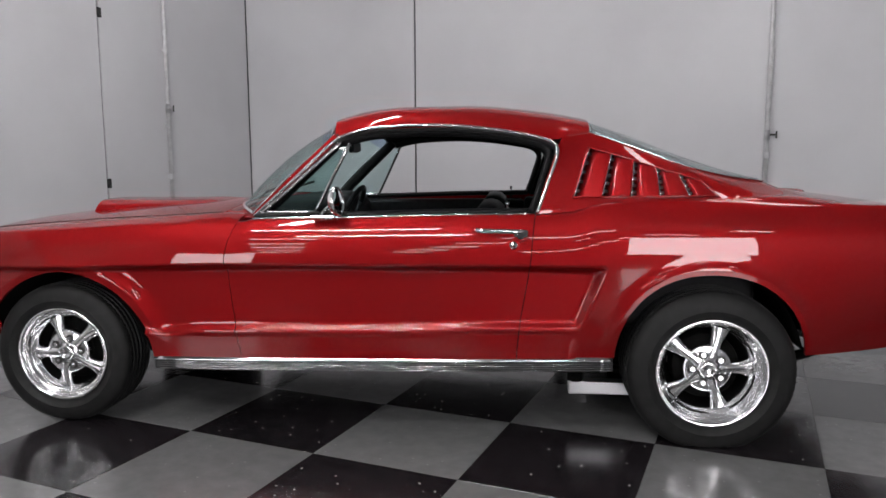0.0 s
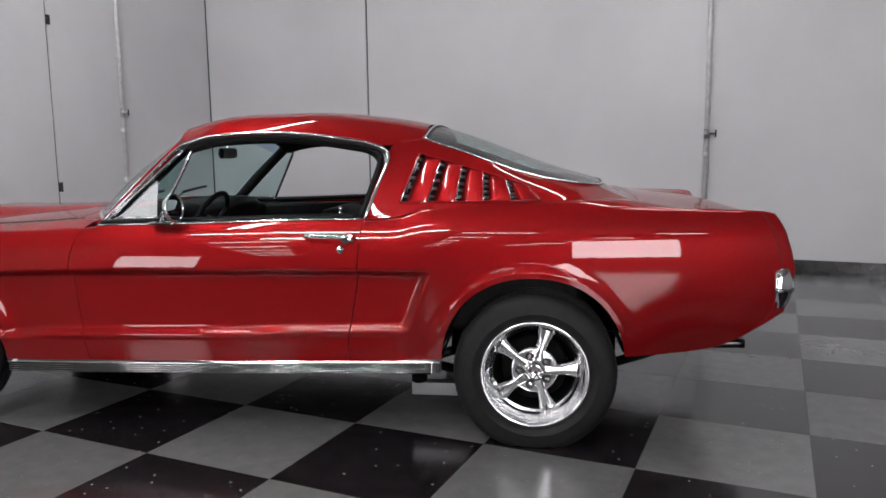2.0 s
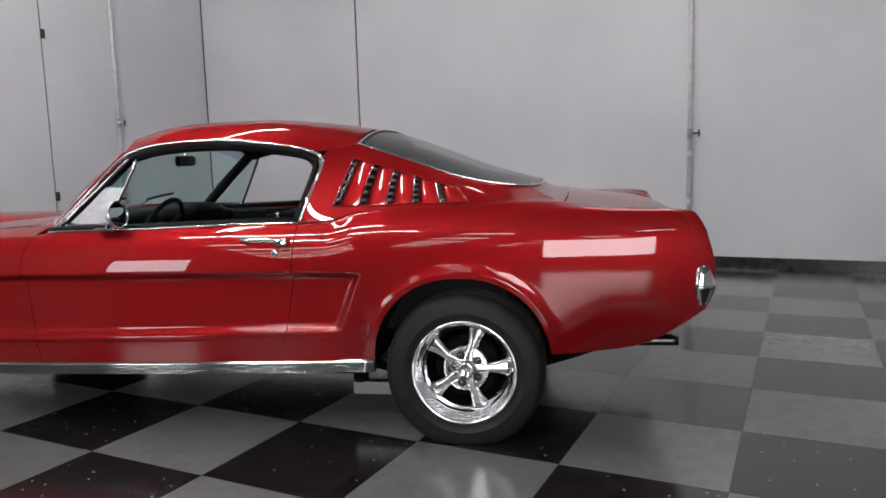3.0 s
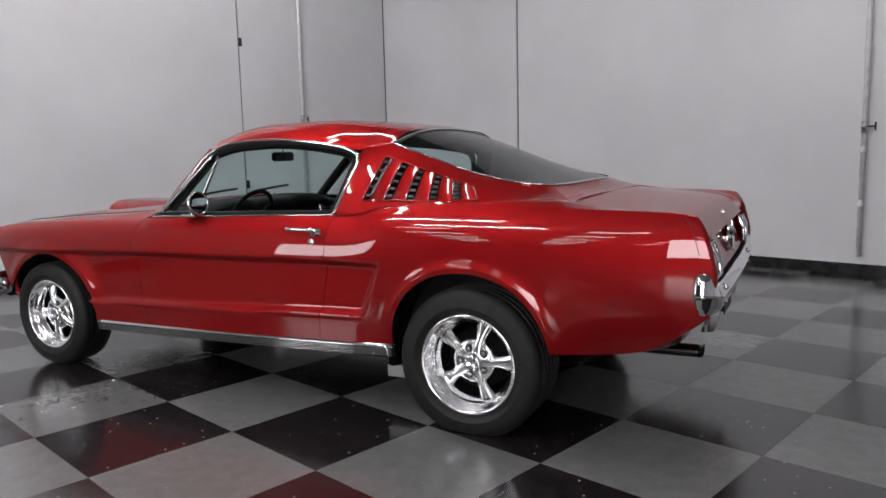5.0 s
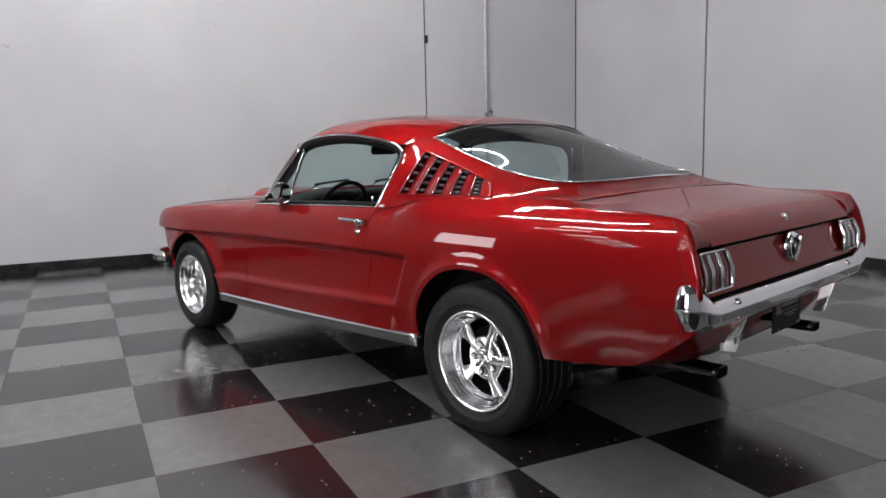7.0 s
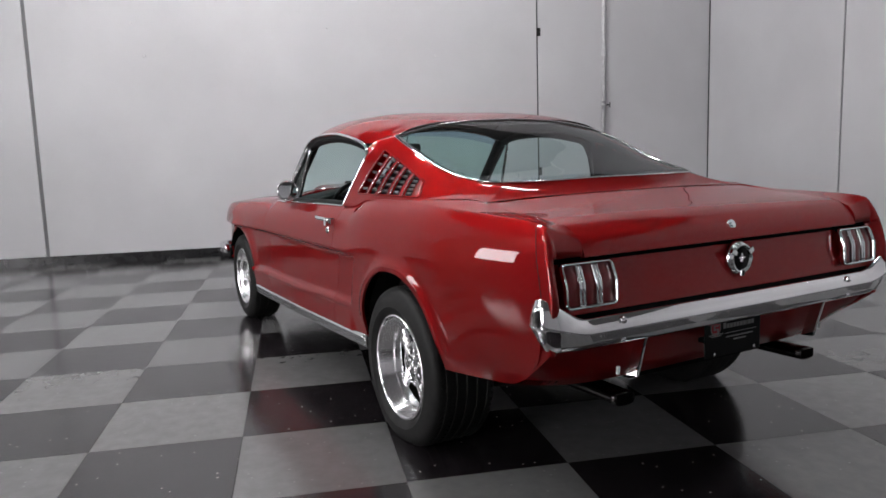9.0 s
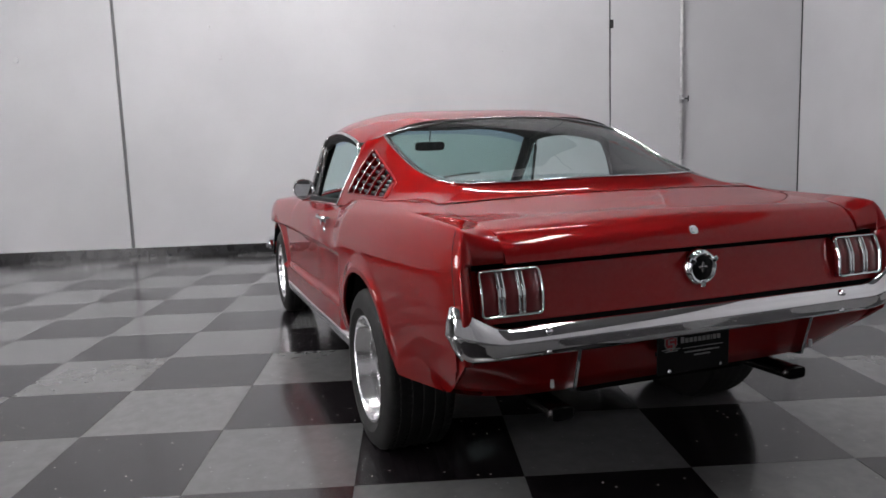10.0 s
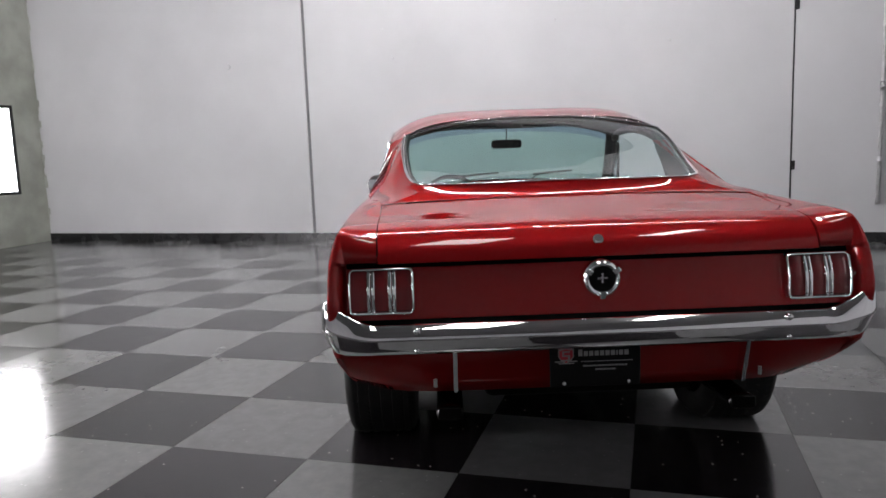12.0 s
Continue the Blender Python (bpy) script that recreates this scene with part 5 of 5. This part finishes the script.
# ---- wheels
def wheel(x, y, z, r_tyre, half, r_rim, side, spin, deep):
    """Polished five-spoke wheel: deep lip and barrel, tapered spokes, capped hub, nuts, tyre with grooved tread."""
    prof = [(r_rim - 0.050, -half * 1.6), (r_rim - 0.050, -deep - 0.030), (r_rim - 0.048, -deep - 0.022), (r_rim - 0.040, -deep - 0.016), (r_rim - 0.036, -deep), (r_rim - 0.033, -deep * 0.75), (r_rim - 0.0305, -deep * 0.72), (r_rim - 0.030, -deep * 0.5), (r_rim - 0.0275, -deep * 0.46), (r_rim - 0.025, -0.014), (r_rim - 0.021, -0.008), (r_rim - 0.018, 0.002), (r_rim - 0.014, 0.009), (r_rim - 0.007, 0.013), (r_rim, 0.010), (r_rim + 0.002, 0.002), (r_rim - 0.002, -0.008)]
    w = lathe("wheel", prof, ALLOY, car, "polished aluminium five-spoke wheel on a black tyre", 64)
    w.location = (x, y, z)
    w.rotation_euler = (0, 0, 0 if side == 1 else math.pi)
    k = half
    tp = [(r_rim - 0.004, -2 * k + 0.012), (r_rim + 0.02, -2 * k + 0.004), (r_tyre - 0.045, -2 * k - 0.004), (r_tyre - 0.014, -2 * k + 0.010), (r_tyre - 0.004, -2 * k + 0.028)]
    for a in np.linspace(-2 * k + 0.04, -0.04, 5):
        tp += [(r_tyre, a - 0.010), (r_tyre, a + 0.006), (r_tyre - 0.006, a + 0.008), (r_tyre - 0.006, a + 0.012)]
    tp += [(r_tyre - 0.003, -0.018), (r_tyre - 0.010, 0.001), (r_tyre - 0.028, 0.013), (r_tyre - 0.052, 0.020), (r_rim + 0.038, 0.021), (r_rim + 0.032, 0.023), (r_rim + 0.014, 0.014), (r_rim + 0.002, 0.002), (r_rim - 0.006, -0.02)]
    v, f = lathe_data("tyre", tp, RUBBER, 96)
    v = [(a, b, max(c, 0.0025 - z)) for a, b, c in v]
    tyre = mesh_object("tyre", v, f, RUBBER, w, "black rubber tyre with grooved tread", True)
    smooth_by_angle(tyre, 40)
    # shoulder blocks of the tread
    bm = bmesh.new()
    for i in range(72):
        a = 2 * math.pi * i / 72
        if r_tyre * math.sin(a) + z < 0.02:
            continue
        for yy, tilt in ((-0.030, 0.5), (-2 * k + 0.036, -0.5), (-0.066, -0.6), (-2 * k + 0.070, 0.6)):
            m = Euler((0, -a, 0)).to_matrix().to_4x4() @ Matrix.Translation((r_tyre - 0.0098, yy, 0)) @ Euler((tilt, 0, 0)).to_matrix().to_4x4() @ Matrix.Diagonal((0.014, 0.034, 0.014, 1))
            bmesh.ops.create_cube(bm, size=1, matrix=m)
    tagged(part("tread", bm, RUBBER, tyre), kind="stuff")
    # spokes
    for i in range(5):
        a = radians(spin + 72 * i)
        sec = []
        for t, wd, dep, top in ((0.045, 0.034, 0.04, 0.0), (0.072, 0.026, 0.036, -0.002), (0.10, 0.023, 0.032, -0.006), (0.125, 0.026, 0.030, -0.010), (r_rim - 0.046, 0.040, 0.026, -0.016)):
            top -= deep
            sec.append([(t, top - dep, -wd), (t, top - 0.006, -wd * 0.9), (t, top, -wd * 0.45), (t, top + 0.002, 0), (t, top, wd * 0.45), (t, top - 0.006, wd * 0.9), (t, top - dep, wd)])
        sp = np.array(sec)
        fine = np.stack([spline([tuple(q) for q in sp[:, j]], 14) for j in range(7)], 1)
        rot = np.array(Euler((0, a, 0)).to_matrix())
        faces = sheet_faces(14, 7)
        mesh_object("spoke", (fine.reshape(-1, 3) @ rot.T), faces, ALLOY, w, "polished tapered spoke", True)
    hub = lathe("hub", [(0.096, -0.05), (0.096, -0.014), (0.093, -0.007), (0.087, -0.005), (0.040, -0.004), (0.036, 0.002), (0.0, 0.002)], ALLOY, w, "polished hub", 40)
    hub.location.y = -deep
    cap = lathe("centre_cap", [(0.036, 0.0), (0.035, 0.012), (0.030, 0.017), (0.022, 0.018), (0.019, 0.014), (0.0, 0.016)], CHROME, hub, "chrome centre cap", 12)
    for i in range(5):
        a = radians(spin + 36 + 72 * i)
        c, s = math.cos(a) * 0.061, -math.sin(a) * 0.061
        # raised dark disc paints the shade of a recess round each nut
        part("lug_shade_disc", rod(bmesh.new(), (c, -0.012, s), (c, -0.0020, s), 0.0180, n=20), DARK_METAL, hub, "dark disc painting the shade of a lug recess")
        part("lug_nut", rod(rod(bmesh.new(), (c, -0.012, s), (c, 0.004, s), 0.0125, 0.011, n=6), (c, 0.004, s), (c, 0.010, s), 0.007, 0.004, n=12), CHROME, hub, "chrome lug nut")
    lathe("brake_drum", [(0.0, -0.105), (0.13, -0.108), (0.135, -0.115), (0.135, -0.18)], UNDER, w, "dark brake drum", 40)
    # shade deep in the wheel is put into the barrel's black colour
    lathe("barrel", [(r_rim - 0.051, -deep - 0.03), (r_rim - 0.052, -0.13), (0.14, -0.19)], UNDER, w, "inner barrel coloured black for the shade behind the spokes", 40)
    return w


for s in (1, -1):
    wheel(-0.010, 0.854 * s, 0.304, 0.331, 0.130, 0.219, s, 253, 0.055)
    wheel(2.728, 0.816 * s, 0.305, 0.308, 0.100, 0.206, s, 5, 0.030)

# ---- cabin
def seat(x, y, back_top, wide, name, label):
    bm = bmesh.new()
    block(bm, (x, y - wide / 2, 0.36), (x + 0.50, y + wide / 2, 0.54), 0.05)
    s = part("seat_cushion", bm, BLACK, car, label, True)
    bm = bmesh.new()
    block(bm, (x - 0.07, y - wide / 2, 0.48), (x + 0.06, y + wide / 2, back_top), 0.05)
    bmesh.ops.transform(bm, matrix=Matrix.Translation((x, y, 0.5)) @ Euler((0, radians(-16), 0)).to_matrix().to_4x4() @ Matrix.Translation((-x, -y, -0.5)), verts=bm.verts)
    part("seat_back", bm, BLACK, s, "black vinyl seat back", True)


for y in (0.36, -0.36):
    seat(1.0, y, 0.965, 0.50, "seat", "black vinyl bucket seat")
bm = bmesh.new()
block(bm, (0.05, -0.58, 0.40), (0.5, 0.58, 0.52), 0.05)
block(bm, (-0.05, -0.58, 0.50), (0.08, 0.58, 0.82), 0.05)
part("rear_seat", bm, BLACK, car, "black vinyl rear bench", True)
bm = bmesh.new()
block(bm, (-0.42, -0.56, 0.90), (0.02, 0.56, 0.94), 0.01)
for s in (1, -1):
    a, b = sorted((0.62 * s, 0.72 * s))
    block(bm, (-0.2, a, 0.45), (0.72, b, 0.91), 0.02)
part("rear_trim", bm, BLACK, car, "black parcel shelf and side trim")
# dashboard with twin brows and a cluster
ys = np.linspace(-0.70, 0.70, 57)
brow = 0.018 * np.exp(-((np.abs(ys) - 0.37) / 0.16) ** 4)
prof = [(1.97, 0.945), (1.85, 0.950), (1.72, 0.950), (1.665, 0.940), (1.65, 0.915), (1.66, 0.88), (1.66, 0.80), (1.65, 0.70), (1.70, 0.60)]
g = np.stack([np.stack([np.full(57, x) - (0.03 * (brow / 0.018) if 2 <= i <= 4 else 0), ys, z - 0.05 * np.abs(ys / 0.70) ** 2.5 + (brow if i in (1, 2, 3) else 0 * brow)], -1) for i, (x, z) in enumerate(prof)], 1)
dash = sheet("dashboard", g, BLACK, car, "black padded dashboard", inside=np.array([2.0, 0, 0.6]))
for y in (0.30, 0.37, 0.44):
    part("gauge", rod(bmesh.new(), (1.645, y, 0.84), (1.63, y, 0.845), 0.03, n=24), CHROME, dash, "round gauge")
wheel_to = Matrix.Translation((1.56, 0.37, 0.862)) @ Euler((0, radians(62), 0)).to_matrix().to_4x4()
ring = [wheel_to @ Vector((0.168 * math.cos(a), 0.168 * math.sin(a), 0)) for a in np.linspace(0, 2 * math.pi, 49)[:-1]]
up = wheel_to.to_3x3() @ Vector((0, 0, 1))
steering = sweep("steering_wheel", np.array([tuple(q) for q in ring]), oval(0.013, 0.012, 10), BLACK, car, "black steering wheel", up=tuple(up), closed=True)
for a in (0, 120, 240):
    q = wheel_to @ Vector((0.164 * math.cos(radians(a)), 0.164 * math.sin(radians(a)), 0))
    part("steering_spoke", rod(bmesh.new(), q, wheel_to @ Vector((0, 0, -0.03)), 0.008, 0.012, 10), BLACK, steering, "black spoke", True)
part("column", rod(rod(bmesh.new(), wheel_to @ Vector((0, 0, 0.01)), wheel_to @ Vector((0, 0, -0.06)), 0.045, n=20), wheel_to @ Vector((0, 0, -0.03)), wheel_to @ Vector((0, 0, -0.35)), 0.028, n=16), BLACK, steering, "black hub and column", True)
bm = bmesh.new()
block(bm, (1.585, -0.098, 1.172), (1.615, 0.098, 1.228), 0.02)
inner_mirror = part("inside_mirror", bm, BLACK, car, "black inside mirror under the roof")
part("mirror_glass", block(bmesh.new(), (1.5825, -0.085, 1.180), (1.584, 0.085, 1.220), 0.0), DARK_METAL, inner_mirror, "dark mirror glass")
part("mirror_stem", rod(bmesh.new(), (1.60, 0, 1.225), (1.575, 0, 1.345), 0.004, n=10), CHROME, inner_mirror, "thin stem")
for s in (1, -1):
    visor = block(bmesh.new(), (1.38, 0.08, 1.302), (1.50, 0.44, 1.314), 0.005) if s == 1 else block(bmesh.new(), (1.38, -0.44, 1.302), (1.50, -0.08, 1.314), 0.005)
    part("sun_visor", visor, BLACK, car, "black sun visor")
bm = bmesh.new()
block(bm, (0.42, -0.66, 0.325), (1.9, 0.66, 0.345))
block(bm, (0.9, -0.10, 0.34), (1.65, 0.10, 0.52), 0.04)
part("cabin_floor", bm, BLACK, car, "black carpet and tunnel")

# ---------------------------------------------------------------- the chequered floor, tile by tile
TILE, FX, FY = 0.6130, -1.039, 2.381
floor = tagged(part("floor", block(bmesh.new(), (X_WEST - 0.2, Y_SOUTH - 0.2, -0.12), (X_EAST + 0.2, Y_NORTH + 0.2, -0.004)), GROUT), "glossy chequered vinyl floor in black and grey", "floor", kind="structure")


def tile_mesh(name, mat):
    bm = bmesh.new()
    block(bm, (0.0006, 0.0006, -0.003), (TILE - 0.0006, TILE - 0.0006, 0.0))
    top = [e for e in bm.edges if all(v.co.z > -0.001 for v in e.verts)]
    bmesh.ops.bevel(bm, geom=top, offset=0.0007, segments=1, affect="EDGES")
    me = bpy.data.meshes.new(name)
    bm.to_mesh(me)
    bm.free()
    me.materials.append(mat)
    return me


meshes = {0: tile_mesh("black_tile", TILE_BLACK), 1: tile_mesh("grey_tile", TILE_GREY)}
rest = {0: [], 1: []}
near = []
for i in range(-10, 18):
    for j in range(-54, 10):
        x, y = FX + i * TILE, FY + j * TILE
        if x > X_EAST or y > Y_NORTH or x + TILE < X_WEST or y + TILE < Y_SOUTH:
            continue
        if -9 <= i <= 6 and -7 <= j <= 9 and not (i > 3 and j < -2):
            near.append((i, j, x, y))
        else:
            rest[(i + j) % 2] += [(x + 0.0006, y + 0.0006, 0), (x + TILE - 0.0006, y + 0.0006, 0), (x + TILE - 0.0006, y + TILE - 0.0006, 0), (x + 0.0006, y + TILE - 0.0006, 0)]
for i, j, x, y in near:
    t = new("grey_tile" if (i + j) % 2 else "black_tile", meshes[(i + j) % 2])
    t.location, t.parent = (x, y, 0), floor
for k, pts in rest.items():
    tagged(mesh_object("far_tiles", pts, [(a, a + 1, a + 2, a + 3) for a in range(0, len(pts), 4)], (TILE_BLACK, TILE_GREY)[k], floor), kind="stuff")
